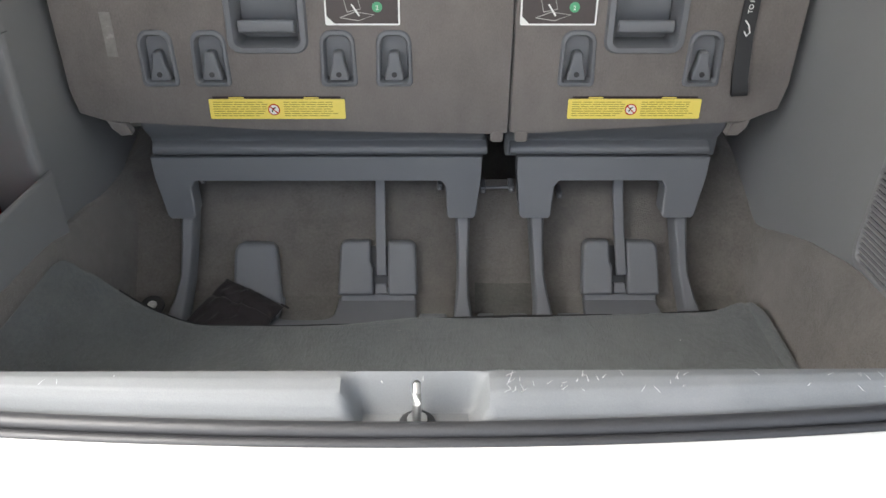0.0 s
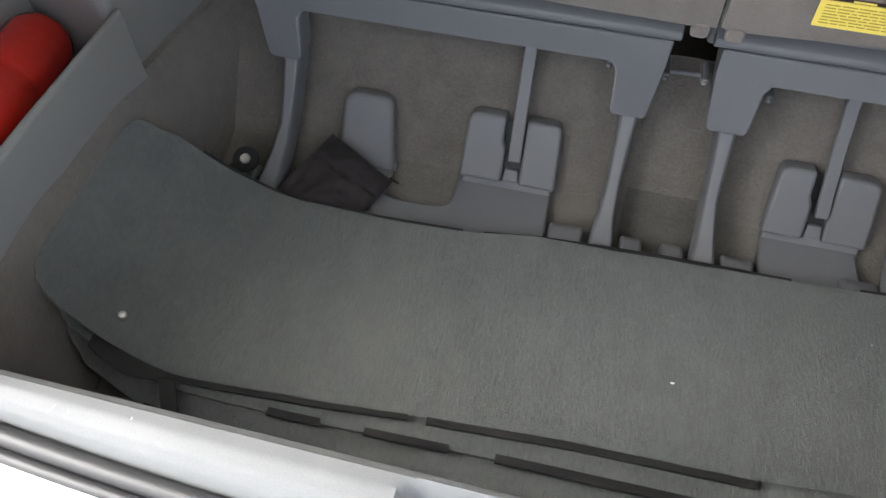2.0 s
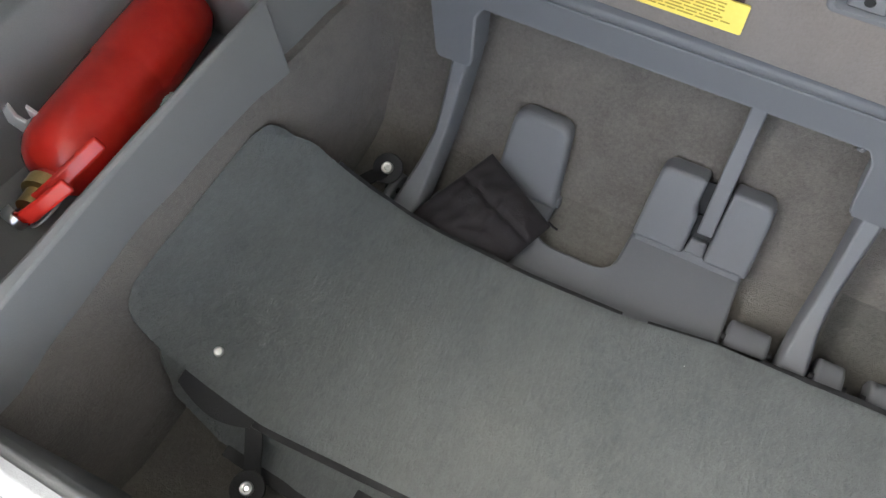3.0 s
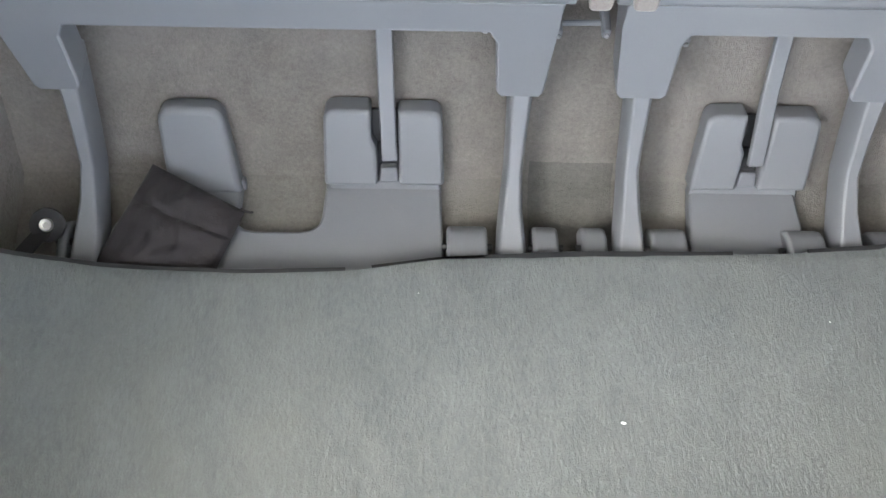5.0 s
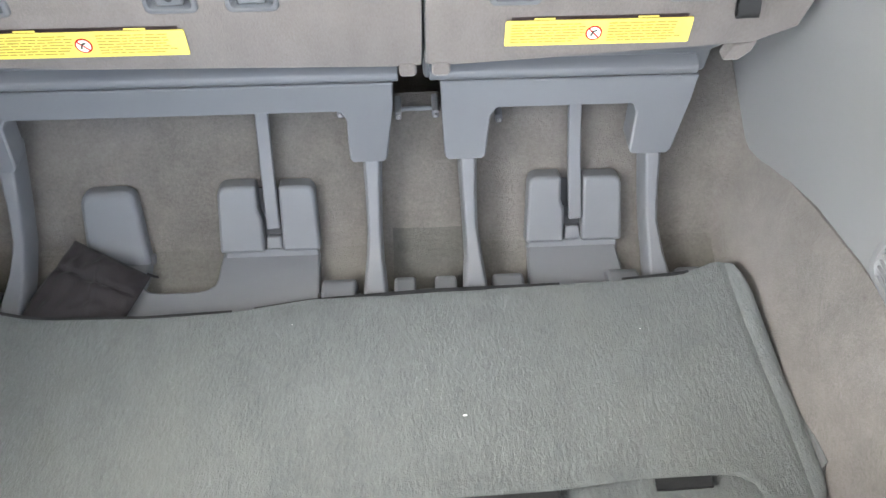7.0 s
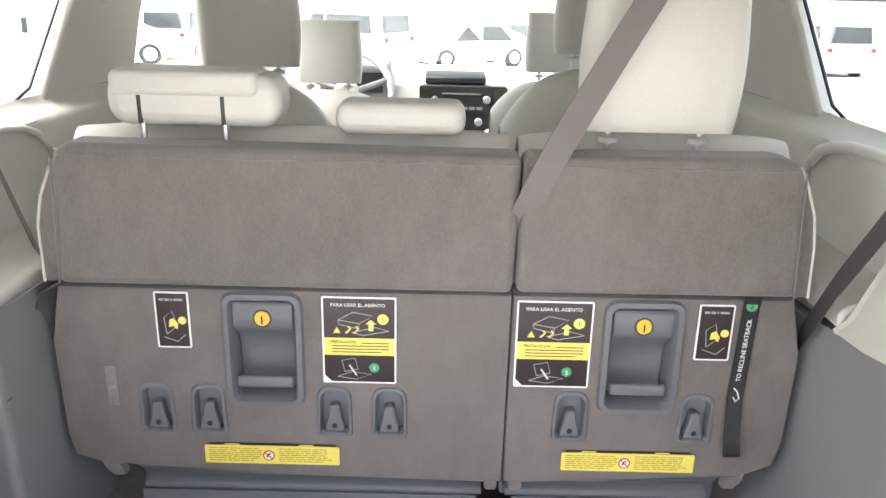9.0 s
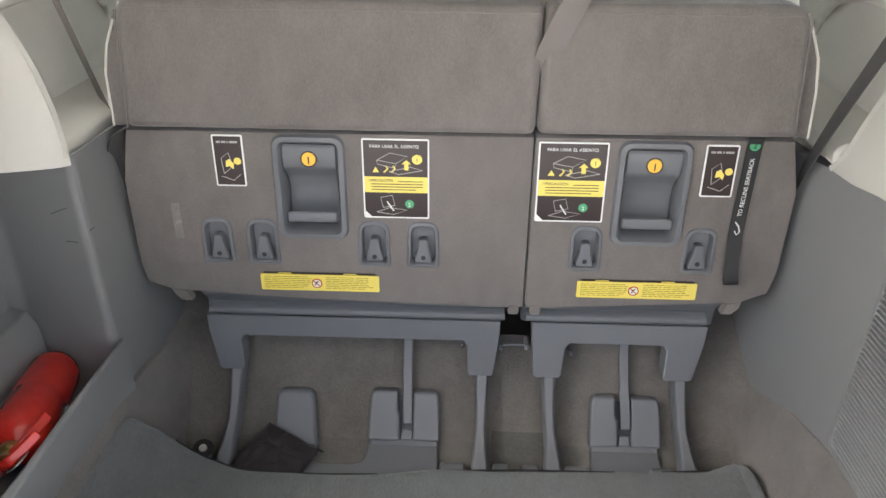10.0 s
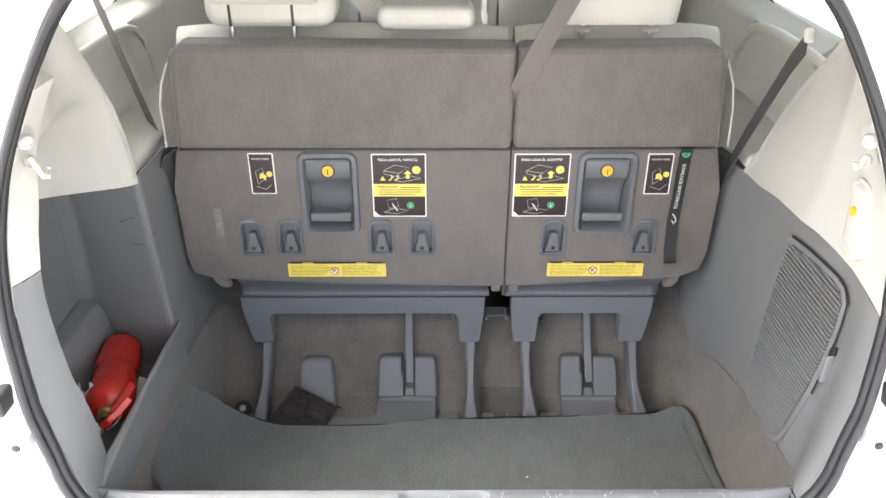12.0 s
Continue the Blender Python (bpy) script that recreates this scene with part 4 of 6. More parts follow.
def slope_pad(outline, lo, hi):
    """A pad on the slope; its upper edge falls back to the carpet."""
    bm = bmesh.new()
    p = [bm.verts.new(slope(a, b + (0.008 if b > 0.08 and hi > 0.015 else 0.0), lo)) for a, b in outline]
    q = [bm.verts.new(slope(a, b, hi)) for a, b in outline]
    bm.faces.new(p)
    bm.faces.new(q)
    k = len(p)
    for i in range(k):
        bm.faces.new((p[i], p[(i + 1) % k], q[(i + 1) % k], q[i]))
    return bm


def tab(x0, x1, x2, x3, s1, r=0.014):
    """Outline of a pad, x0..x1 at the foot and x2..x3 at the top, with rounded top corners."""
    pts = [(x0, -0.012), (x1, -0.012)]
    for cx, a0 in ((x3 - r, 0), (x2 + r, 90)):
        for i in range(5):
            a = radians(a0 + 22.5 * i)
            pts.append((cx + r * math.cos(a), s1 - r + r * math.sin(a)))
    return pts


def covers():
    a = thing("anchor_cover", "grey plastic seat anchor cover standing out of the carpet", "cover", (-0.34, 0.58, -0.10), "anchor covers")
    part("pad", slope_pad(tab(-0.392, -0.296, -0.390, -0.306, 0.108, 0.02), -0.004, 0.022), M["grey"], a, "", 0.007, segs=3)
    part("foot", slope_pad([(-0.396, -0.013), (-0.292, -0.013), (-0.294, 0.004), (-0.394, 0.004)], -0.004, 0.012), M["grey"], a, "", 0.004, segs=3)
    for name, x0, x1, top0, top1, xl in (("b", -0.186, -0.030, -0.182, -0.034, -0.104), ("c", 0.292, 0.446, 0.296, 0.442, 0.366)):
        c = thing("anchor_cover", "grey plastic seat anchor cover, slotted for the seat lever", "cover", ((x0 + x1) / 2, 0.58, -0.10), "anchor covers")
        lo = [(x0, 0.006), (xl - 0.013, 0.006), (xl - 0.013, 0.06), (xl - 0.019, 0.074), (xl - 0.019, 0.112)] + [(top0 + 0.014 - 0.014 * math.sin(radians(30 * i)), 0.098 + 0.014 * math.cos(radians(30 * i))) for i in range(4)]
        part("pad", slope_pad(lo, -0.004, 0.026), M["grey"], c, "", 0.005, segs=3)
        hi = [(xl + 0.015, 0.006), (x1, 0.006)] + [(top1 - 0.014 + 0.014 * math.cos(radians(30 * i)), 0.096 + 0.014 * math.sin(radians(30 * i))) for i in range(4)] + [(xl + 0.015, 0.110)]
        part("pad", slope_pad(hi, -0.004, 0.024), M["grey"], c, "", 0.005, segs=3)
        part("slot_floor", slope_pad([(xl - 0.02, 0.002), (xl + 0.02, 0.002), (xl + 0.02, 0.06), (xl - 0.03, 0.06)], -0.004, 0.006), M["black"], c)
        part("slot_gap", slope_pad([(xl - 0.03, 0.03), (xl + 0.02, 0.03), (xl + 0.02, 0.104), (xl - 0.03, 0.104)], -0.004, 0.002), M["black"], c)
        part("slot_ramp", slope_pad([(xl - 0.012, 0.008), (xl + 0.016, 0.008), (xl + 0.012, 0.030), (xl - 0.009, 0.030)], 0.0, 0.019), M["grey"], c, "", 0.003)
    z0, z1 = -0.118, -0.096
    f = thing("floor_cover", "grey plastic floor cover joining two anchor covers", "cover", (-0.2, 0.5, -0.118), "floor covers")
    rim = [(-0.392, 0.585), (-0.296, 0.580)] + [(-0.300, 0.53)] + [(-0.275 - 0.028 * math.cos(radians(a)), 0.525 - 0.022 * math.sin(radians(a))) for a in (0, 30, 60, 90)] + [(-0.215 + 0.026 * math.sin(radians(a)), 0.525 - 0.022 * math.cos(radians(a))) for a in (0, 30, 60, 90)] + [(-0.186, 0.58), (-0.034, 0.578), (-0.028, 0.43), (-0.46, 0.43), (-0.44, 0.47), (-0.40, 0.50)]
    part("plate", prism(rim, z0, z1, "z"), M["grey"], f, "", 0.004)
    part("ramp", slope_pad([(-0.182, -0.013), (-0.034, -0.013), (-0.036, 0.010), (-0.180, 0.010)], -0.004, 0.014), M["grey"], f, "", 0.003)
    f = thing("floor_cover", "grey plastic floor cover below an anchor cover", "cover", (0.36, 0.5, -0.118), "floor covers")
    part("plate", prism([(0.298, 0.58), (0.438, 0.58), (0.446, 0.43), (0.286, 0.43)], z0, z1, "z"), M["grey"], f, "", 0.004)
    part("ramp", slope_pad([(0.296, -0.013), (0.442, -0.013), (0.440, 0.010), (0.298, 0.010)], -0.004, 0.014), M["grey"], f, "", 0.003)
    for x0, x1 in ((-0.026, 0.026), (0.084, 0.117), (0.146, 0.179), (0.235, 0.282), (0.410, 0.460), (0.522, 0.560), (-0.516, -0.504), (-0.452, -0.436)):
        h = thing("hinge_block", "small grey plastic hinge block beside a seat leg", "hinge block", ((x0 + x1) / 2, 0.49, -0.118), "hinge blocks")
        part("block", prism([(0.45, -0.118), (0.516, -0.118), (0.515, -0.100), (0.508, -0.087), (0.494, -0.079), (0.470, -0.077), (0.45, -0.082)], x0, x1, "x"), M["grey"], h, "", 0.005, segs=3)
        part("pin", tube([(x0 - 0.006, 0.482, -0.092), (x1 + 0.006, 0.482, -0.092)], 0.005, 8), M["black"], h)
    for x, z in ((0.014, 0.098), (0.099, 0.091), (0.155, 0.093), (0.251, 0.080), (-0.449, 0.113), (0.449, 0.108)):
        g = thing("guide_stud", "small grey metal stud beside the seat bridge", "stud", (x, 0.68, z), "guide studs")
        part("arm", prism(rounded(x - 0.005, x + 0.005, z - 0.007, z + 0.007, 0.003), 0.674, 0.715), M["grey"], g, "", 0.002)
        part("stud", lathe([(0.003, 0), (0.003, 0.003), (0.002, 0.004)], 10, at=(x, 0.674, z), axis=(0, -1, 0)), M["pale"], g, "pale stud head")
    rod = thing("guide_rod", "thin grey rod between the two seat bridges", "rod", (0.127, 0.695, 0.088))
    part("bar", tube([(0.099, 0.695, 0.087), (0.155, 0.695, 0.089)], 0.0035, 8), M["grey"], rod)


covers()

# ---- mats, stacked on the floor of the well ----
FAR = [(-0.596, 0.362), (-0.595, 0.380), (-0.590, 0.394), (-0.580, 0.403), (-0.555, 0.420), (-0.48, 0.432), (-0.418, 0.434), (-0.276, 0.430), (-0.138, 0.435), (-0.034, 0.450), (0.135, 0.460), (0.322, 0.462), (0.427, 0.467), (0.524, 0.475), (0.575, 0.488), (0.592, 0.488), (0.606, 0.478), (0.615, 0.455), (0.620, 0.42)]
FAR = [(x - 0.016 if x < -0.54 else x, y) for x, y in FAR]
NEAR = [(-0.596, 0.150), (-0.5955, 0.140), (-0.592, 0.129), (-0.584, 0.120), (-0.570, 0.115), (-0.545, 0.112), (-0.464, 0.108), (-0.273, 0.120), (-0.12, 0.134), (0.056, 0.145), (0.28, 0.150), (0.38, 0.159), (0.487, 0.161), (0.512, 0.158), (0.527, 0.146), (0.536, 0.124), (0.552, 0.109), (0.575, 0.106), (0.600, 0.114), (0.612, 0.130), (0.620, 0.17)]
NEAR = [(x - 0.016 if x < -0.56 else x, y) for x, y in NEAR]


def mat_lift(x, y, near=1.0):
    """The left end of the mats curls up along the side of the well."""
    s = min(1.0, max(0.0, (-0.40 - x) / 0.212))
    t = smooth(0.12, 0.40, y)
    edge = 0.165 * s ** 3.0 * near * (1 - t) + 0.170 * s ** 1.9 * t
    right = 0.030 * max(0.0, (x - 0.50) / 0.12) ** 2 * max(0, (y - 0.3) / 0.18)
    return edge + right


def mat_sheet(near, far, x0, x1, top, thick, seed, nu=150, nv=34, hem=0.018, rise=1.0, clear=0.013):
    def f(u, v):
        x = x0 + (x1 - x0) * (0.35 * u + 0.65 * (0.5 - 0.5 * math.cos(math.pi * u)))
        y0, y1 = line_at(near, x), line_at(far, x)
        y = y0 + (y1 - y0) * v
        e = min(x - x0, x1 - x)
        d = min(y - y0, y1 - y, e)
        x -= 0.016 * smooth(0.15, 0.48, y) * smooth(0.45, 0.61, x)
        z = top + mat_lift(x, y, rise) + 0.004 * noise.noise(Vector((x * 4, y * 7, seed))) + 0.0012 * noise.noise(Vector((x * 22, y * 22, seed)))
        z += 0.006 * math.exp(-((x + 0.06) / 0.09) ** 2) * smooth(0.3, 0.45, y)
        z = max(z, floor_z(x, y) + clear)
        z += 0.0016 * math.exp(-((e - hem * 0.6) / 0.007) ** 2) - 0.0036 * math.exp(-((e - hem * 1.4) / 0.0045) ** 2)
        z -= 0.004 * (1 - smooth(0, 0.006, d))
        return (x, y, z)
    return sheet(nu, nv, f, thick)


def mats():
    top = thing("cargo_mat", "grey-green carpet cargo mat on the stack, one end curled up", "floor mat", (0, 0.28, -0.08), "cargo mats")
    body = part("carpet", mat_sheet(NEAR, FAR, -0.612, 0.619, -0.056, 0.011, 3.0), M["mat"], top)
    x, y = -0.541, 0.150
    part("snap_button", lathe([(0.006, 0), (0.006, 0.003), (0.0045, 0.005), (0.002, 0.0055)], 16, at=(x, y, -0.056 + mat_lift(x, y)), axis=(0.3, -0.1, 1)), M["steel"], body, "steel snap button")
    for a, b in ((-0.545, -0.150), (-0.118, 0.02), (-0.040, 0.330), (0.425, 0.528)):
        n = 16
        path = [(a + (b - a) * i / n, line_at(FAR, a + (b - a) * i / n) + 0.0022, -0.0625 + mat_lift(a + (b - a) * i / n, 0.44)) for i in range(n + 1)]
        part("edge_strip", ribbon(path, 0.007, 0.003, (0, 1, 0)), M["matback"], top, "black fastening strip")
    for a, b, w in ((-0.475, -0.150, 0.008), (-0.125, 0.284, 0.010), (0.405, 0.476, 0.015)):
        n = 14
        path = [(a + (b - a) * i / n, line_at(NEAR, a + (b - a) * i / n) - w * 0.45, -0.064 + mat_lift(a + (b - a) * i / n, 0.12)) for i in range(n + 1)]
        part("edge_strip", ribbon(path, w, 0.004, (0, 1, 0)), M["matback"], top, "black fastening strip")
    mid = thing("cargo_mat", "grey-green carpet cargo mat in the middle of the stack", "floor mat", (0, 0.25, -0.10), "cargo mats")
    near2 = [(-0.609, 0.16), (-0.605, 0.135), (-0.588, 0.112), (-0.52, 0.097), (-0.30, 0.098), (0.0, 0.108), (0.25, 0.112), (0.37, 0.118), (0.53, 0.125), (0.60, 0.13), (0.62, 0.17)]
    far2 = [(x + 0.006 if x < -0.5 else x, y - 0.012) for x, y in FAR]
    part("carpet", mat_sheet(near2, far2, -0.609, 0.603, -0.076, 0.011, 8.0, 110, 20, 0.016, 0.80, 0.008), M["mat"], mid)
    for a, b, w in ((-0.33, -0.26, 0.011), (-0.20, -0.09, 0.011), (-0.03, 0.355, 0.012), (0.445, 0.520, 0.014)):
        n = 10
        path = [(a + (b - a) * i / n, line_at(near2, a + (b - a) * i / n) - 0.002, -0.073 + mat_lift(a + (b - a) * i / n, 0.1, 0.80)) for i in range(n + 1)]
        part("edge_strip", ribbon(path, w, 0.004, (0, 1, -0.1)), M["matback"], mid, "black fastening strip")
    low = thing("cargo_mat", "grey-green carpet cargo mat at the bottom of the stack", "floor mat", (0, 0.22, -0.11), "cargo mats")
    near3 = [(-0.605, 0.15), (-0.598, 0.115), (-0.572, 0.088), (-0.51, 0.072), (-0.34, 0.066), (-0.18, 0.064), (0.27, 0.058), (0.43, 0.054), (0.56, 0.050), (0.59, 0.053), (0.606, 0.066), (0.614, 0.10), (0.616, 0.13)]
    part("carpet", mat_sheet(near3, far2, -0.605, 0.616, -0.096, 0.011, 12.0, 110, 20, 0.016, 0.72, 0.004), M["mat"], low)
    for a, b in ((-0.50, -0.02), (0.468, 0.538)):
        n = 12
        path = [(a + (b - a) * i / n, line_at(near3, a + (b - a) * i / n) - 0.005, -0.103 + mat_lift(a + (b - a) * i / n, 0.05, 0.72)) for i in range(n + 1)]
        part("edge_strip", ribbon(path, 0.014, 0.004, (0, 1, 0)), M["matback"], low, "black fastening strip")
    part("backing_patch", sheet(10, 6, lambda u, v: (-0.560 + 0.085 * u, 0.098 + 0.035 * v - 0.012 * math.sin(math.pi * u), -0.060 + mat_lift(-0.560 + 0.085 * u, 0.10, 0.80) + 0.004 * v), 0.003), M["matback"], mid, "black backing cloth")
    # straps with snap ends
    for path, at, ax in (([(-0.485, 0.125, -0.058), (-0.475, 0.105, -0.060), (-0.462, 0.08, -0.072), (-0.45, 0.052, -0.088)], (-0.447, 0.042, -0.086), (0.05, -0.1, 1)),
                         ([(-0.558, 0.41, -0.052), (-0.548, 0.435, -0.052), (-0.535, 0.462, -0.055), (-0.522, 0.484, -0.057)], (-0.519, 0.489, -0.056), (0.1, -0.45, 1))):
        s = thing("snap_strap", "short black strap with a steel snap at its round end", "strap", at, "snap straps")
        part("webbing", ribbon(path, 0.021, 0.003, (1, 0.4, 0)), M["matback"], s)
        pad = part("end_pad", lathe([(0.0, 0), (0.021, 0), (0.022, 0.002), (0.021, 0.005), (0.0, 0.005)], 20, at=at, axis=ax), M["matback"], s)
        part("snap", lathe([(0.0085, 0.004), (0.0085, 0.007), (0.007, 0.009), (0.004, 0.0085), (0.003, 0.006)], 16, at=at, axis=ax), M["steel"], pad)


mats()

crumbs = bmesh.new()
rc = random.Random(11)
for px, py in [(0.174, 0.253), (0.43, 0.375), (-0.06, 0.405)]:
    z = -0.0545 + mat_lift(px, py)
    r = 0.0026 if (px, py) == (0.174, 0.253) else 0.0011
    bmesh.ops.create_icosphere(crumbs, subdivisions=1, radius=r, matrix=Matrix.LocRotScale((px, py, z + 0.003), Euler((rc.random(), rc.random(), rc.random() * 3)), Vector((1.4, 0.7, 0.5))))
tagged(part("lint", crumbs, M["white"]), "tiny white lint specks on the mat", "lint", kind="stuff")


def pouch():
    t = thing("fabric_pouch", "flat black fabric pouch lying against the anchor cover", "pouch", (-0.38, 0.50, -0.1))

    def f(u, v):
        c = [Vector((-0.475, 0.435, -0.088)), Vector((-0.318, 0.436, -0.088)), Vector((-0.400, 0.572, -0.048)), Vector((-0.285, 0.522, -0.080))]
        a = c[0].lerp(c[1], u)
        b = c[2].lerp(c[3], u)
        p = a.lerp(b, v)
        e = (16 * u * (1 - u) * v * (1 - v)) ** 0.45
        z = 0.022 * e + 0.008 * noise.noise(Vector((u * 4, v * 4, 2))) * e + 0.004 * noise.noise(Vector((u * 11, v * 7, 5))) * e
        z -= 0.006 * math.exp(-((v - 0.70 + 0.12 * u) / 0.035) ** 2) * min(1.0, e * 2)
        z += 0.005 * math.exp(-((u - 0.75 + 0.3 * v) / 0.05) ** 2) * e
        p.z += z
        p.y -= 0.006 * e
        return p
    part("cloth", sheet(40, 40, f, 0.005), M["bag"], t)
    part("tassel", ribbon([(-0.290, 0.523, -0.074), (-0.282, 0.521, -0.078), (-0.276, 0.523, -0.084)], 0.003, 0.002, (0, 1, 0)), M["bag"], t)


pouch()


# ---- latch in the sill ----
def striker():
    t = thing("latch_striker", "steel tailgate latch striker bolted into the sill recess", "latch striker", (-0.015, -0.092, 0.19))
    part("base", lathe([(0.0, 0), (0.020, 0), (0.020, 0.006), (0.014, 0.010), (0.0, 0.010)], 18, at=(-0.015, -0.084, 0.180)), M["black"], t, "black base", 0.001)
    part("loop", tube([(-0.015, -0.094, 0.185), (-0.015, -0.094, 0.222), (-0.015, -0.091, 0.232), (-0.015, -0.084, 0.236), (-0.015, -0.076, 0.232), (-0.015, -0.073, 0.222), (-0.015, -0.073, 0.185)], 0.0048, 10), M["steel"], t, "polished steel loop")
    part("washer", lathe([(0.011, 0.009), (0.011, 0.012), (0.008, 0.013)], 14, at=(-0.015, -0.084, 0.180)), M["steel"], t)


striker()
scuffs = bmesh.new()
rs = random.Random(4)
for i in range(52):
    x = 0.08 + rs.random() ** 1.4 * 0.45 if i < 44 else rs.uniform(-0.6, 0.0)
    y = rs.uniform(-0.082, -0.052)
    a = rs.uniform(-0.9, 0.9) + 1.2
    ln = rs.uniform(0.001, 0.006) * (0.5 if i > 61 else 1)
    w = rs.uniform(0.0003, 0.0008)
    z = 0.2285 if y > -0.072 else 0.2270
    d, n = Vector((math.cos(a), math.sin(a), 0)) * ln, Vector((-math.sin(a), math.cos(a), 0)) * w
    p = Vector((x, y, z))
    scuffs.faces.new([scuffs.verts.new(q) for q in (p - d - n, p + d - n * 0.3, p + d + n * 0.3, p - d + n)])
tagged(part("scuff_marks", scuffs, M["scuff"], smooth=False), "pale scuff marks scratched into the sill", "scuffs", kind="stuff")


# ---- storage cubby: extinguisher, spanner, wrapper ----
def extinguisher():
    head, tail = Vector((-0.688, 0.170, 0.212)), Vector((-0.775, 0.468, 0.152))
    ax = (tail - head).normalized()
    t = thing("fire_extinguisher", "small red fire extinguisher lying in the storage cubby", "fire extinguisher", (-0.72, 0.30, 0.04))
    L = (tail - head).length
    r = 0.048
    prof = [(0.014, 0.0), (0.016, 0.010), (0.028, 0.016), (0.038, 0.024), (0.045, 0.036), (r, 0.054), (r, 0.16)] + [(r * 0.985, 0.162), (r, 0.166)] + [(r, L - 0.03), (r * 0.985, L - 0.026), (r * 0.93, L - 0.012), (r * 0.75, L - 0.002), (0.02, L), (0.0, L)]
    part("cylinder", lathe(prof, 36, at=head, axis=ax), M["red"], t, "glossy red cylinder")
    neck = part("valve", lathe([(0.0, -0.03), (0.013, -0.03), (0.013, -0.012), (0.019, -0.010), (0.019, 0.004), (0.014, 0.006)], 16, at=head, axis=ax), M["brass"], t, "brass valve body")
    out = Vector((0.80, 0.10, 0.60))
    out = (out - ax * out.dot(ax)).normalized()
    side = ax.cross(out).normalized()
    h0 = head - ax * 0.024
    part("carry_grip", ribbon([h0 - out * 0.012 - ax * 0.012, h0 + out * 0.010 - ax * 0.020, h0 + out * 0.034 - ax * 0.012, h0 + out * 0.062 + ax * 0.004], 0.016, 0.006, side), M["red"], t, "red carrying grip", 0.0028, segs=3)
    part("squeeze_lever", ribbon([h0 - out * 0.006, h0 + out * 0.014 + ax * 0.004, h0 + out * 0.034 + ax * 0.022, h0 + out * 0.056 + ax * 0.050, h0 + out * 0.064 + ax * 0.062], 0.017, 0.007, side), M["red"], t, "red squeeze lever", 0.0033, segs=3)
    part("gauge", lathe([(0.0, 0), (0.013, 0), (0.013, 0.010), (0.011, 0.013), (0.0, 0.013)], 20, at=h0 - out * 0.020 - ax * 0.004, axis=-out * 0.5 - ax * 0.8), M["steel"], neck, "round pressure gauge")
    part("nozzle", tube([h0 - out * 0.008 - ax * 0.004, h0 - out * 0.022 - ax * 0.008, h0 - out * 0.030 - ax * 0.008], [0.006, 0.006, 0.007], 12), M["black"], neck, "black nozzle")
    c = h0 + side * 0.012 + out * 0.008
    ring = [c + (ax * math.cos(radians(a)) + out * math.sin(radians(a))) * 0.020 for a in range(0, 361, 20)]
    part("pin_ring", tube(ring, 0.0013, 6), M["steel"], t, "steel safety pin ring")
    c = h0 - out * 0.012 + ax * 0.012 + side * 0.012
    ring = [c + (out * math.cos(radians(a)) + ax * math.sin(radians(a))) * 0.022 for a in range(0, 361, 20)]
    part("seal_tag", tube(ring, 0.0016, 6), M["red"], t, "red plastic seal loop")


extinguisher()


def spanner():
    t = thing("spanner", "chrome open-ended spanner standing in the storage cubby", "spanner", (-0.748, 0.222, 0.112))
    out = [(0.0, 0.0), (0.007, 0.0), (0.0075, 0.09), (0.018, 0.106), (0.019, 0.124), (0.011, 0.138), (0.009, 0.118), (0.0, 0.112), (-0.006, 0.120), (-0.006, 0.140), (-0.015, 0.130), (-0.018, 0.112), (-0.010, 0.095), (-0.007, 0.09), (-0.007, 0.0)]
    bm = prism(out, -0.0025, 0.0025)
    bmesh.ops.transform(bm, matrix=pose(-0.752, 0.214, 0.116, 0, 3, 25), verts=bm.verts)
    part("jaw_and_shank", bm, M["satin"], t, "", 0.001)
    w = thing("plastic_wrapper", "crumpled clear white plastic wrapper in the cubby", "wrapper", (-0.66, 0.30, 0.082))

    def f(u, v):
        p = Vector((-0.655 - 0.035 * v, 0.24 + 0.12 * u, 0.085 + 0.10 * v * (0.6 + 0.4 * math.sin(u * 3))))
        return p + Vector(noise.noise_vector(Vector((u * 4, v * 4, 7)))) * 0.014
    part("film", sheet(10, 8, f, 0.001), M["white"], w)


spanner()


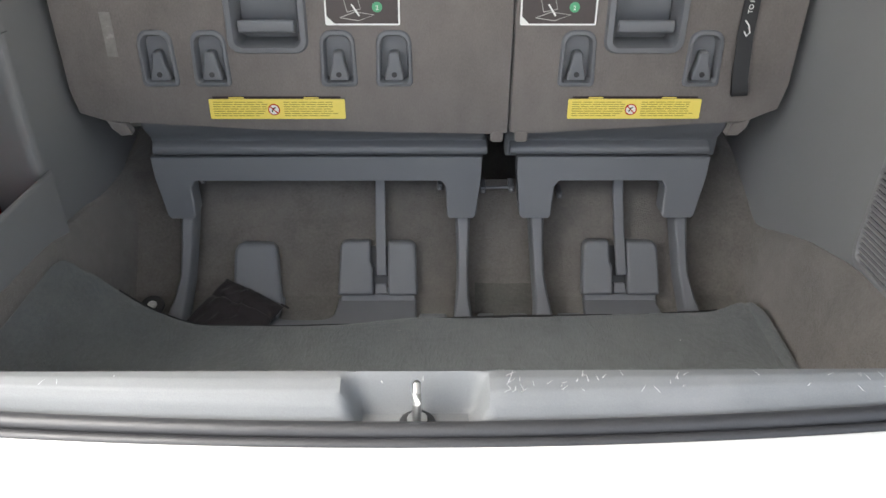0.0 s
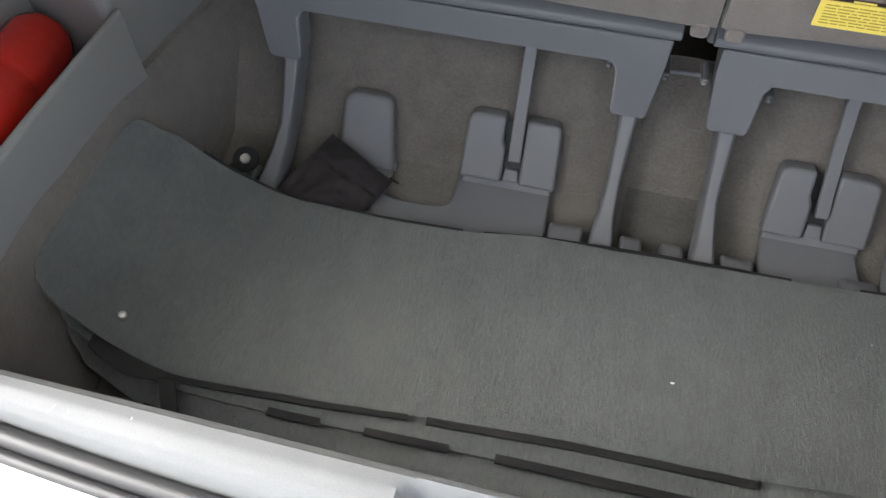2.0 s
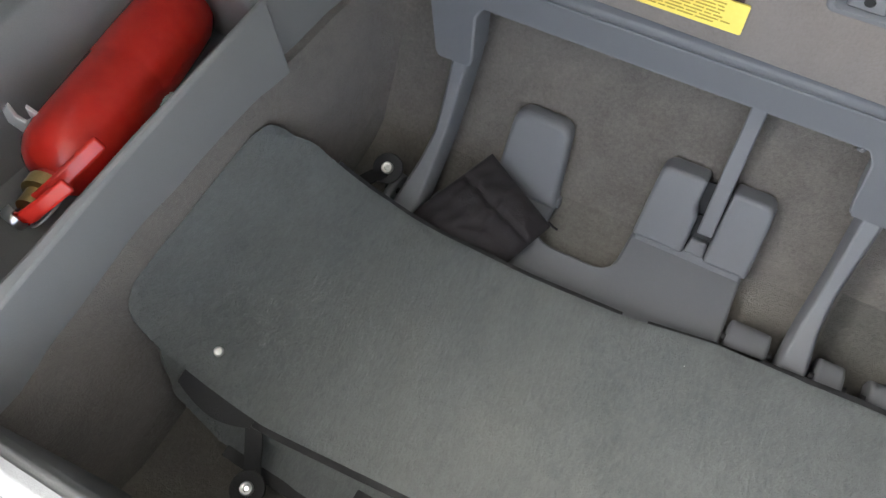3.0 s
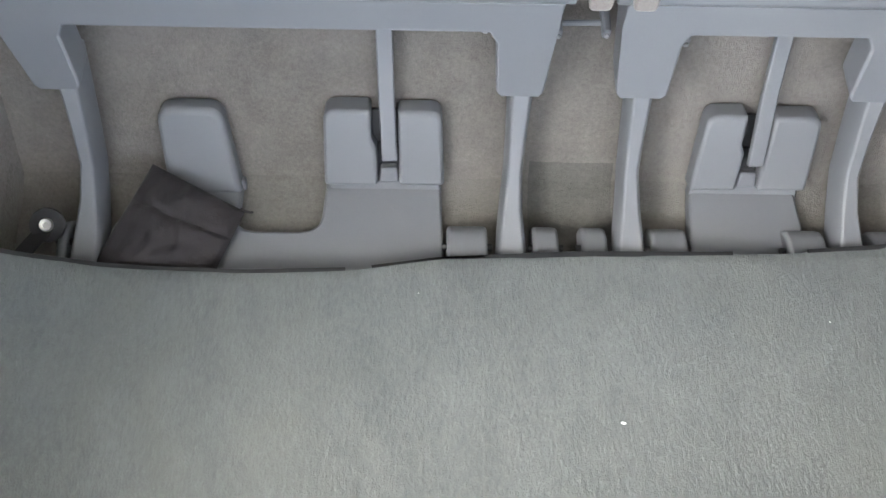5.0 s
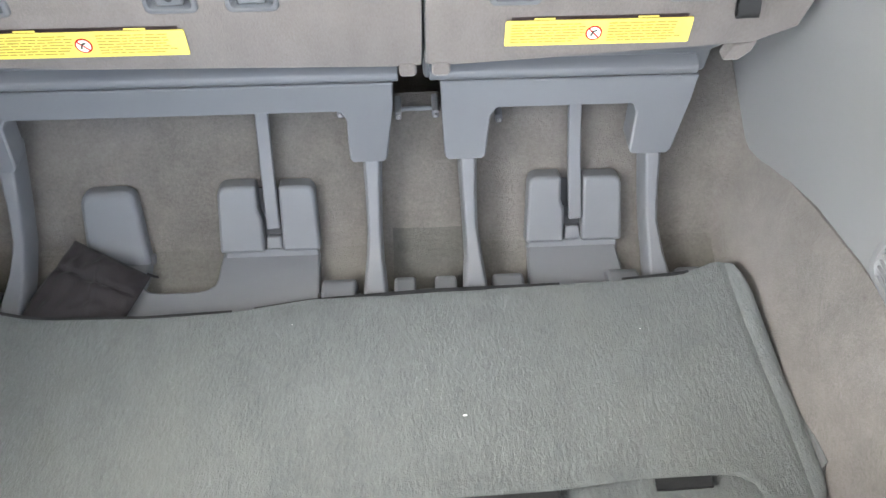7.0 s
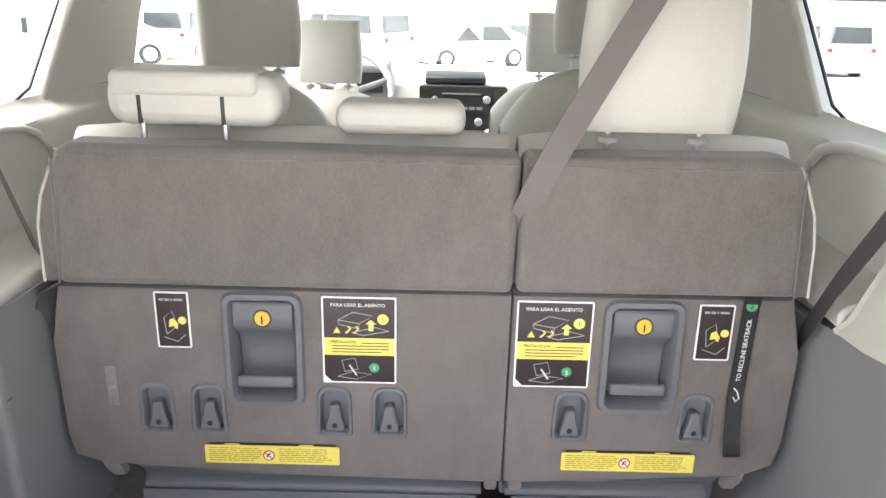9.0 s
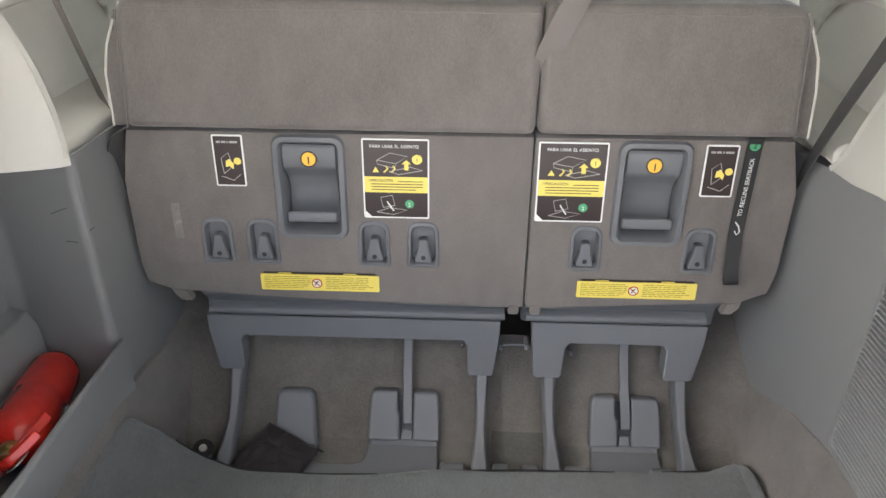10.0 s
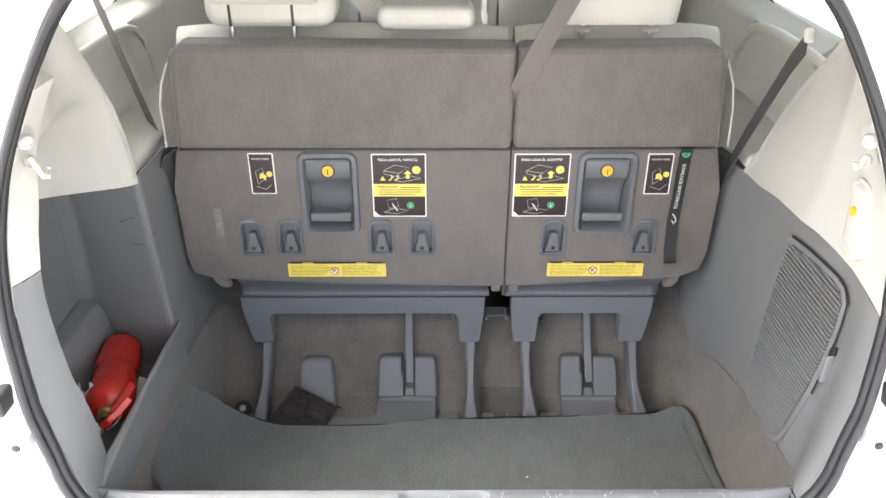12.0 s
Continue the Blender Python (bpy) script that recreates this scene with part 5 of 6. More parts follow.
# ---- vent panel in the right trim ----
def vent():
    t = thing("vent_panel", "grey slatted access panel in the side trim", "vent panel", (0.66, 0.21, 0.33))
    out = [(0.318, 0.530), (0.300, 0.541), (0.225, 0.553), (0.12, 0.563), (0.085, 0.560), (0.062, 0.543), (0.058, 0.50), (0.062, 0.43), (0.076, 0.34), (0.130, 0.175), (0.146, 0.152), (0.17, 0.142), (0.315, 0.135), (0.328, 0.143), (0.332, 0.16)]

    def ring(k, off):
        cy, cz = 0.205, 0.35
        res = []
        for y, z in out:
            yy, zz = cy + (y - cy) * k, cz + (z - cz) * (1 - (1 - k) * 0.55)
            res.append((wall_x(yy, zz) - off, yy, zz))
        return res
    part("shadow_gap", loft([ring(1.045, 0.0045)[1:9], ring(0.995, 0.0045)[1:9]], closed=False, caps=False), M["black"], t)
    part("frame", loft([ring(1.0, -0.004), ring(1.0, 0.004), ring(0.98, 0.006), ring(0.915, 0.006), ring(0.90, 0.0015)]), M["trim"], t)
    lo = ring(0.90, 0)
    n = 46
    back = bmesh.new()
    last = None
    for i in range(n):
        z = 0.150 + (0.556 - 0.150) * i / (n - 1)
        ys = []
        for (x0, y0, z0), (x1, y1, z1) in zip(lo, lo[1:] + lo[:1]):
            if (z0 - z) * (z1 - z) < 0:
                ys.append(y0 + (y1 - y0) * (z - z0) / (z1 - z0))
        if len(ys) < 2:
            continue
        a, b = min(ys) + 0.003, max(ys) - 0.003
        row = [back.verts.new((wall_x(y, z) - 0.002, y, z)) for y in [a + (b - a) * j / 8 for j in range(9)]]
        if last:
            for j in range(8):
                back.faces.new((last[j], last[j + 1], row[j + 1], row[j]))
        last = row
        bm = bmesh.new()
        rings = []
        for j in range(5):
            y = a + (b - a) * j / 4
            zz = z + 0.012 * (0.2 - y)
            x = wall_x(y, zz)
            rings.append([(x - 0.001, y, zz - 0.0020), (x - 0.0065, y, zz - 0.0017), (x - 0.0065, y, zz + 0.0008), (x - 0.001, y, zz + 0.0020)])
        part("slat", loft(rings, bm), M["trim"], t, smooth=False)
    part("backing", back, M["rubber"], t)
    lt = part("latch_recess", prism([(0.048, 0.395), (0.064, 0.395), (0.060, 0.455), (0.045, 0.465)], wall_x(0.06, 0.4) - 0.006, wall_x(0.06, 0.4) + 0.004, "x"), M["black"], t, "dark latch of the panel", 0.002)
    part("latch_tab", prism([(0.046, 0.388), (0.061, 0.388), (0.057, 0.440), (0.044, 0.448)], wall_x(0.05, 0.39) - 0.012, wall_x(0.05, 0.39) + 0.002, "x"), M["trim"], lt, "", 0.003)


vent()


# ---- pillar hooks and lamp ----
def pillar_hook(side):
    z, y = 0.850, 0.032
    k = 1.0 if side < 0 else 0.55
    x = CX + side * line_at(OPEN, z) - side * 0.004
    t = thing("coat_hook", "pale plastic hook and bolt cap on the pillar", "hook", (x, y, z), "pillar hooks")
    part("recess", lathe([(0.0, 0.0), (0.017, 0.0), (0.018, 0.0015), (0.0, 0.002)], 16, at=(x, y, z + 0.006), axis=(-side, -0.5, 0)), M["lines"], t, "grey recess")
    part("cap", lathe([(0.0, -0.004), (0.012, -0.004), (0.012, 0.005), (0.009, 0.009), (0.005, 0.010), (0.005, 0.008), (0.0, 0.008)], 8, at=(x, y, z - 0.002), axis=(-side, -0.5, 0)), M["beige"], t)
    part("hook_plate", lathe([(0.0, -0.002), (0.010, -0.002), (0.010, 0.002), (0.0, 0.003)], 14, at=(x, y, z - 0.032), axis=(-side, -0.5, 0)), M["lines"], t, "grey recess")
    part("hook", tube([(x - side * 0.002, y, z - 0.028)] + [(x - side * a * k, y - b * k, z - 0.028 - c * k) for a, b, c in ((0.012, 0.006, 0.012), (0.020, 0.010, 0.024), (0.030, 0.015, 0.022), (0.034, 0.017, 0.008))], [0.005, 0.0045, 0.0045, 0.004, 0.003], 10), M["beige"], t)


pillar_hook(1)
pillar_hook(-1)


def cargo_lamp():
    t = thing("cargo_lamp", "clear cargo lamp with an amber bulb set in the pillar", "lamp", (0.64, 0.09, 0.69))
    c = Vector((0.650, 0.085, 0.692))

    def ring(k, off, r=0.016):
        return [Vector((c.x - off, c.y + a + 0.081 * b, c.z + b)) for a, b in rounded(-0.024 * k, 0.024 * k, -0.062 * k, 0.062 * k, r * k, 4)]
    part("bezel", loft([ring(1.06, -0.01), ring(1.06, 0.004), ring(0.98, 0.007), ring(0.92, 0.004)]), M["beige"], t)
    part("lens", loft([ring(0.90, 0.0045), ring(0.86, 0.008), ring(0.5, 0.010)]), M["lens"], t, "clear ribbed lens")
    part("bulb", lathe([(0.0, 0), (0.008, 0), (0.008, 0.006), (0.0, 0.008)], 12, at=(c.x - 0.008, c.y, c.z + 0.015), axis=(-1, 0, 0)), M["amber"], t, "amber bulb")


cargo_lamp()


# ---- strap, tape and belts at the seats ----
def seat_strap():
    s = part("pull_strap", ribbon([(0.529, 0.590, 0.608), (0.529, 0.5945, 0.59), (0.526, 0.5945, 0.46), (0.524, 0.592, 0.42), (0.524, 0.578, 0.348), (0.525, 0.570, 0.330), (0.526, 0.572, 0.321), (0.527, 0.580, 0.320), (0.528, 0.592, 0.345), (0.528, 0.5965, 0.40)], 0.027, 0.002, (1, 0, 0)), M["black"], narrow, "black pull strap printed TO RECLINE SEATBACK")
    word("TO RECLINE SEATBACK", 0.5305, 0.5925, 0.512, 0.0108, M["white"], s, "strap_lettering", 88)
    disc(0.529, 0.593, 0.0095, 0.5925, M["green"], s, "number_disc")
    word("2", 0.529, 0.5915, 0.5885, 0.013, M["dark"], s, "numeral")
    stroke([(0.519, 0.444), (0.526, 0.436), (0.530, 0.424), (0.525, 0.418), (0.520, 0.426)], 0.590, M["white"], s, "hand_mark", 0.0012)
    tp = part("tape_piece", box(-0.549, -0.531, 0.5982, 0.599, 0.380, 0.455), M["tape"], wide, "old strip of translucent tape", smooth=False)


seat_strap()


def belts():
    c = thing("seat_belt", "taupe centre seat belt hanging down between the seat backs", "seat belt", (0.145, 0.58, 0.60), "seat belts")
    part("webbing", ribbon([(0.141, 0.640, 0.66), (0.146, 0.612, 0.71), (0.154, 0.588, 0.755), (0.170, 0.575, 0.80), (0.20, 0.580, 0.86), (0.28, 0.60, 1.0), (0.42, 0.64, 1.235)], 0.047, 0.0015, (0.87, 0.3, -0.4)), M["web"], c)
    r = thing("seat_belt", "dark grey outer seat belt running down behind the seat", "seat belt", (0.62, 0.62, 0.45), "seat belts")
    part("webbing", ribbon([(0.640, 0.66, 0.33), (0.640, 0.65, 0.50), (0.622, 0.52, 0.66), (0.585, 0.30, 0.885), (0.578, 0.245, 0.935)], 0.045, 0.0015, (0.25, 0.9, 0.35)), M["darkweb"], r)
    part("anchor", prism(rounded(-0.010, 0.010, -0.016, 0.016, 0.006), -0.006, 0.006, "z"), M["beige"], r, "beige belt anchor", 0.003).matrix_basis = pose(0.572, 0.232, 0.950, 60, 0, 0) @ Matrix.Scale(0.75, 4)
    w = thing("seat_belt", "dark grey outer seat belt seen edge-on beside the seat", "seat belt", (-0.64, 0.62, 0.45), "seat belts")
    part("webbing", ribbon([(-0.692, 0.734, 0.56), (-0.702, 0.682, 0.70), (-0.709, 0.645, 0.80), (-0.716, 0.608, 0.90), (-0.724, 0.572, 1.0), (-0.732, 0.53, 1.11)], 0.046, 0.0015, (-0.70, 0.70, 0.21)), M["web"], w)
    part("lower_webbing", ribbon([(-0.60, 0.612, 0.612), (-0.632, 0.612, 0.585), (-0.655, 0.62, 0.53), (-0.655, 0.63, 0.46)], 0.035, 0.003, (0.5, 0.3, 0.5)), M["darkweb"], w)


belts()


# ---- third row headrests ----
def folded_headrest():
    h = part("headrest", prism(rounded(-0.522, -0.243, 0.855, 0.939, 0.034, 6), 0.655, 0.76), M["leather"], wide, "beige leather headrest folded forward", 0.022, segs=4)
    part("cover_flap", prism(rounded(-0.512, -0.276, 0.905, 0.945, 0.014, 4), 0.648, 0.745), M["leather"], h, "", 0.010, segs=3)
    for x in (-0.467, -0.334):
        part("slot", box(x - 0.003, x + 0.003, 0.6535, 0.66, 0.860, 0.905), M["dark"], h, smooth=False)
        part("headrest_post", tube([(x, 0.665, 0.83), (x, 0.665, 0.884)], 0.006, 10), M["steel"], h)


folded_headrest()
part("headrest", prism(rounded(-0.158, 0.054, 0.846, 0.899, 0.022, 6), 0.665, 0.755), M["leather"], wide, "low beige leather middle headrest", 0.018, segs=4)
headrest(0.366, 0.69, 0.861, 0.262, 0.25, 0.085, narrow)


# ---- cabin shell ----
def cabin():
    for side, nm in ((1, "right"), (-1, "left")):
        def low(u, v):
            y = 0.56 + 2.79 * u
            z = 0.14 + 0.712 * v
            x = 0.752 + 0.05 * smooth(0.805, 0.852, z)
            x += 0.014 * smooth(0.62, 0.66, z) * (1 - smooth(0.79, 0.82, z)) * (1 - smooth(0.90, 0.95, y))
            return (CX + side * x, y, z)
        ob = part(f"wall_{nm}_cabin", sheet(90, 60, low, -0.02 * side), M["beige"])
        tagged(ob, "pale beige plastic cabin side trim", "trim panel", kind="structure")
        ledge = part(f"trim_{nm}_ledge", prism([(CX + side * 0.662, 0.572), (CX + side * 0.662, 0.596), (CX + side * 0.667, 0.605), (CX + side * 0.677, 0.611), (CX + side * 0.745, 0.634), (CX + side * 0.78, 0.640), (CX + side * 0.78, 0.572)], 0.55 if side > 0 else 0.50, 1.20), M["beige"], bevel=0.008)
        tagged(ledge, "pale beige plastic armrest ledge over the wheel arch", "trim panel", kind="structure")
        # pillars between the windows, roof rail
        for k, (p, q) in enumerate((((1.00, 0.825), (1.24, 1.16)), ((2.42, 0.825), (2.50, 1.18)))):
            wide_p = (0.50, 0.36) if k == 0 else (0.12, 0.10)
            bm = loft([[(CX + side * x, y, z) for x, y in ((0.795 - i, y0), (0.795 - i, y0 + w), (0.835 - i, y0 + w), (0.835 - i, y0))] for z, y0, w, i in ((p[1], p[0], wide_p[0], 0.0), ((p[1] + q[1]) / 2, (p[0] + q[0]) / 2, (wide_p[0] + wide_p[1]) / 2, 0.018), (q[1] + 0.04, q[0], wide_p[1], 0.06))])
            ob = part(f"wall_{nm}_pillar", bm, M["beige"], bevel=0.01)
            tagged(ob, "pale beige plastic window pillar trim", "trim panel", kind="structure")
        for y0, y1, nmw in ((0.22, 1.2, "quarter"), (1.36, 2.5, "door"), (2.55, 3.3, "front")):
            pane = part(f"window_{nm}_{nmw}", loft([[(CX + side * x, y0, z), (CX + side * (x + 0.004), y0, z), (CX + side * (x + 0.004), y1, z), (CX + side * x, y1, z)] for z, x in ((0.825, 0.832), (1.2, 0.775))]), M["glass"], smooth=False)
            pane.visible_shadow = False
            tagged(pane, "clear side window glass", "window", kind="structure")
        bead = part(f"trim_{nm}_armrest_bead", tube([(CX + side * 0.752, y, z) for y, z in ((0.975, 0.60), (0.968, 0.66), (0.955, 0.72), (0.930, 0.765), (0.895, 0.795), (0.845, 0.812), (0.78, 0.822), (0.70, 0.826), (0.56, 0.826), (0.42, 0.82))], 0.011 if side > 0 else 0.007, 10), M["beige"])
        tagged(bead, "raised rim of the armrest panel, pale beige plastic", "trim", kind="structure")
        gasket = part(f"trim_{nm}_gasket", tube([(CX + side * 0.806, 0.30, 0.838), (CX + side * 0.806, 0.92, 0.846), (CX + side * 0.803, 0.985, 0.868), (CX + side * 0.775, 1.215, 1.15)], 0.004, 6), M["rubber"])
        tagged(gasket, "black window gasket", "gasket", kind="structure")
        line = part(f"trim_{nm}_pillar_seam", tube([(CX + side * 0.7945, 1.50, 0.838), (CX + side * 0.7945, 1.30, 0.842), (CX + side * 0.7945, 1.10, 0.850)], 0.0016, 6), M["dark"])
        tagged(line, "dark joint along the foot of the window pillar", "trim", kind="structure")
    roof = part("ceiling", sheet(20, 30, lambda u, v: (CX - 0.80 + 1.6 * u, 0.07 + 2.75 * v, 1.235 - 0.07 * abs(2 * u - 1) ** 3 - 0.05 * (1 - smooth(0, 0.2, v)) - 0.03 * smooth(0.8, 1, v)), 0.05), M["headliner"])
    tagged(roof, "pale fabric headliner", "ceiling", kind="structure")
    dash = part("wall_front", box(CX - 0.85, CX + 0.85, 3.30, 3.36, 0.1, 0.60), M["beige"])
    tagged(dash, "plain front bulkhead", "wall", kind="structure")
    ws = part("window_front", prism([(3.80, 0.68), (3.805, 0.68), (2.835, 1.21), (2.83, 1.21)], CX - 0.74, CX + 0.74, "x"), M["glass"], smooth=False)
    ws.visible_shadow = False
    tagged(ws, "clear windscreen glass", "window", kind="structure")


def glass_material():
    m, n, l, b = shader("clear_glass")
    n.remove(b)
    tr = n.new("ShaderNodeBsdfTransparent")
    tr.inputs[0].default_value = (0.93, 0.96, 0.95, 1)
    gl = n.new("ShaderNodeBsdfGlossy")
    gl.inputs["Roughness"].default_value = 0.02
    mx = n.new("ShaderNodeMixShader")
    mx.inputs[0].default_value = 0.05
    l.new(tr.outputs[0], mx.inputs[1])
    l.new(gl.outputs[0], mx.inputs[2])
    l.new(mx.outputs[0], n["Material Output"].inputs[0])
    return m


M["glass"] = glass_material()
cabin()


# ---- front and second row seats ----
def cabin_seat(x, y, w, top, label, group, head_z, head_w, head_h, lean=0.0):
    t = thing("cabin_seat", label, "car seat", (x, y + 0.3, 0.145), group)

    def f(u, v):
        a = 2 * math.pi * v
        px = x - w / 2 + w * u
        k = 1 - 0.42 * abs(2 * u - 1) ** 4
        zz = 0.38 + (top - 0.38) * (0.5 + 0.5 * math.copysign(abs(math.sin(a)) ** 0.6, math.sin(a)))
        zz = 0.38 + (zz - 0.38) * (1 - 0.34 * abs(2 * u - 1) ** 3.2)
        return (px, y + 0.10 * math.cos(a) * k + 0.12 * (top - zz), zz)
    part("backrest", sheet(24, 32, f, 0.0), M["leather"], t)
    part("seat_cushion", prism(rounded(y + 0.05, y + 0.56, 0.30, 0.46, 0.05), x - w / 2, x + w / 2, "x"), M["leather"], t, "", 0.03, segs=3)
    part("seat_base", box(x - w / 2 + 0.05, x + w / 2 - 0.05, y + 0.1, y + 0.5, 0.145, 0.31), M["trim"], t)
    headrest(x, y + 0.01, head_z, head_w, head_h, 0.10, t)


cabin_seat(-0.525, 1.62, 0.47, 0.815, "pale leather second-row seat with raised headrest", "second row seats", 0.858, 0.285, 0.24)
cabin_seat(0.445, 1.62, 0.54, 0.87, "pale leather second-row seat behind the passenger seat", "second row seats", 0.91, 0.27, 0.2)
cabin_seat(-0.44, 2.50, 0.50, 0.685, "pale leather driver seat with raised headrest", "front seats", 0.712, 0.265, 0.235)
cabin_seat(0.455, 2.50, 0.52, 0.74, "pale leather front passenger seat", "front seats", 0.77, 0.27, 0.22)


# ---- dashboard ----
def dashboard():
    t = thing("dashboard", "pale dashboard with a dark radio and climate panel", "dashboard", (CX, 3.2, 0.145))

    def f(u, v):
        x = CX - 0.82 + 1.64 * u
        prof = [(3.16, 0.20), (3.10, 0.43), (3.07, 0.57), (3.09, 0.635), (3.16, 0.67), (3.4, 0.69), (3.78, 0.67)]
        k = v * (len(prof) - 1)
        i = min(int(k), len(prof) - 2)
        s = k - i
        y = prof[i][0] + (prof[i + 1][0] - prof[i][0]) * s
        z = prof[i][1] + (prof[i + 1][1] - prof[i][1]) * s
        z += 0.03 * math.exp(-((x + 0.36) / 0.16) ** 2) * smooth(0.45, 0.7, v)
        return (x, y, z)
    part("dash_top", sheet(60, 30, f, 0.02), M["beige"], t)
    part("display_hood", prism([(3.08, 0.650), (3.08, 0.678), (3.11, 0.692), (3.25, 0.694), (3.25, 0.64)], -0.08, 0.20, "x"), M["black"], t, "dark display hood", 0.006)
    rad = part("radio", prism(rounded(-0.105, 0.300, 0.443, 0.645, 0.012), 3.045, 3.10), M["black"], t, "black radio and climate panel", 0.004)
    part("radio_face", box(-0.045, 0.225, 3.041, 3.047, 0.528, 0.635), M["rubber"], rad)
    part("cd_slot", box(0.0, 0.18, 3.038, 3.042, 0.607, 0.613), M["lines"], rad)
    for x, z, r in ((-0.033, 0.583, 0.016), (0.205, 0.585, 0.018), (0.17, 0.483, 0.018), (0.005, 0.483, 0.018), (0.265, 0.483, 0.016)):
        part("knob", lathe([(r, 0), (r, 0.016), (r * 0.8, 0.02), (0, 0.02)], 18, at=(x, 3.043, z), axis=(0, -1, 0)), M["steel"], rad, "silver knob")
    for i in range(6):
        part("button", prism(rounded(-0.010 + i * 0.034, 0.017 + i * 0.034, 0.538, 0.551, 0.003), 3.036, 3.042), M["lines"], rad)
    part("vent_grille", box(-0.090, -0.053, 3.038, 3.046, 0.543, 0.633), M["dark"], rad)
    part("vent_grille", box(0.243, 0.295, 3.038, 3.046, 0.503, 0.633), M["dark"], rad)
    part("gauge_hood", prism([(3.02, 0.60), (3.02, 0.715), (3.05, 0.740), (3.2, 0.75), (3.2, 0.60)], -0.56, -0.24, "x"), M["trim"], t, "hood over the instruments", 0.02, segs=3)
    part("instrument_panel", box(-0.53, -0.27, 3.014, 3.022, 0.61, 0.70), M["black"], t, "dark instrument panel")
    w = thing("steering_wheel", "pale leather steering wheel", "steering wheel", (-0.42, 2.92, 0.62))
    c = Vector((-0.415, 2.93, 0.617))
    up = Vector((0, 0.42, 0.91))
    rim = [c + (Vector((1, 0, 0)) * math.cos(a) + up * math.sin(a)) * 0.19 for a in [2 * math.pi * i / 36 for i in range(37)]]
    part("rim", tube(rim, 0.016, 10), M["leather"], w)
    part("hub", prism(rounded(-0.48, -0.37, 0.572, 0.662, 0.03), 2.91, 2.95), M["beige"], w, "", 0.012)
    for a in (20, 160, 270):
        e = c + (Vector((1, 0, 0)) * math.cos(radians(a)) + up * math.sin(radians(a))) * 0.18
        part("spoke", tube([c, e], 0.014, 8), M["trim"], w)
    part("column", tube([c, c + Vector((0, 0.18, -0.04))], 0.04, 12), M["trim"], w)
    m = thing("rear_view_mirror", "rear-view mirror on the windscreen", "mirror", (-0.03, 2.95, 1.05))
    part("housing", prism(rounded(-0.155, 0.095, 1.035, 1.09, 0.022), 2.955, 2.985), M["trim"], m, "", 0.008)
    part("mirror_glass", prism(rounded(-0.150, 0.090, 1.040, 1.085, 0.019), 2.950, 2.9545), M["mirror"], m, "mirror glass")
    part("stem", tube([(-0.03, 2.97, 1.085), (-0.03, 2.99, 1.15)], 0.010, 8), M["black"], m)
    for x0, x1 in ((-0.66, -0.20), (0.12, 0.58)):
        v = thing("sun_visor", "pale folded-up sun visor", "sun visor", ((x0 + x1) / 2, 2.82, 1.18), "sun visors")
        part("pad", prism(rounded(x0, x1, 1.150, 1.185, 0.014), 2.76, 2.80), M["headliner"], v, "", 0.008)
        part("tag", box((x0 + x1) / 2 + 0.0, (x0 + x1) / 2 + 0.12, 2.757, 2.76, 1.158, 1.172), M["white"], v, "white caution tag", smooth=False)
    o = thing("overhead_lamp", "overhead map lamp console", "lamp", (-0.03, 2.66, 1.19))
    part("console", prism(rounded(-0.10, 0.06, 1.165, 1.20, 0.012), 2.60, 2.70), M["headliner"], o, "", 0.01)
    part("lens", prism(rounded(-0.07, 0.03, 1.172, 1.188, 0.006), 2.596, 2.602), M["amber"], o)


M["mirror"] = surface("silvered_mirror", (0.85, 0.85, 0.85), (0.88, 0.88, 0.88), 0.02, 100, 4, 0.0, metal=1.0)
dashboard()


def pillar_belt():
    t = thing("seat_belt", "dark second-row seat belt on the window pillar", "seat belt", (0.74, 1.5, 0.6), "second row belts")
    part("webbing", ribbon([(0.715, 1.44, 0.60), (0.715, 1.44, 0.98), (0.71, 1.44, 1.12)], 0.048, 0.002, (0, 1, 0)), M["darkweb"], t)
    part("anchor", prism(rounded(1.415, 1.465, 0.935, 0.985, 0.01), 0.716, 0.728, "x"), M["black"], t, "", 0.003)


pillar_belt()


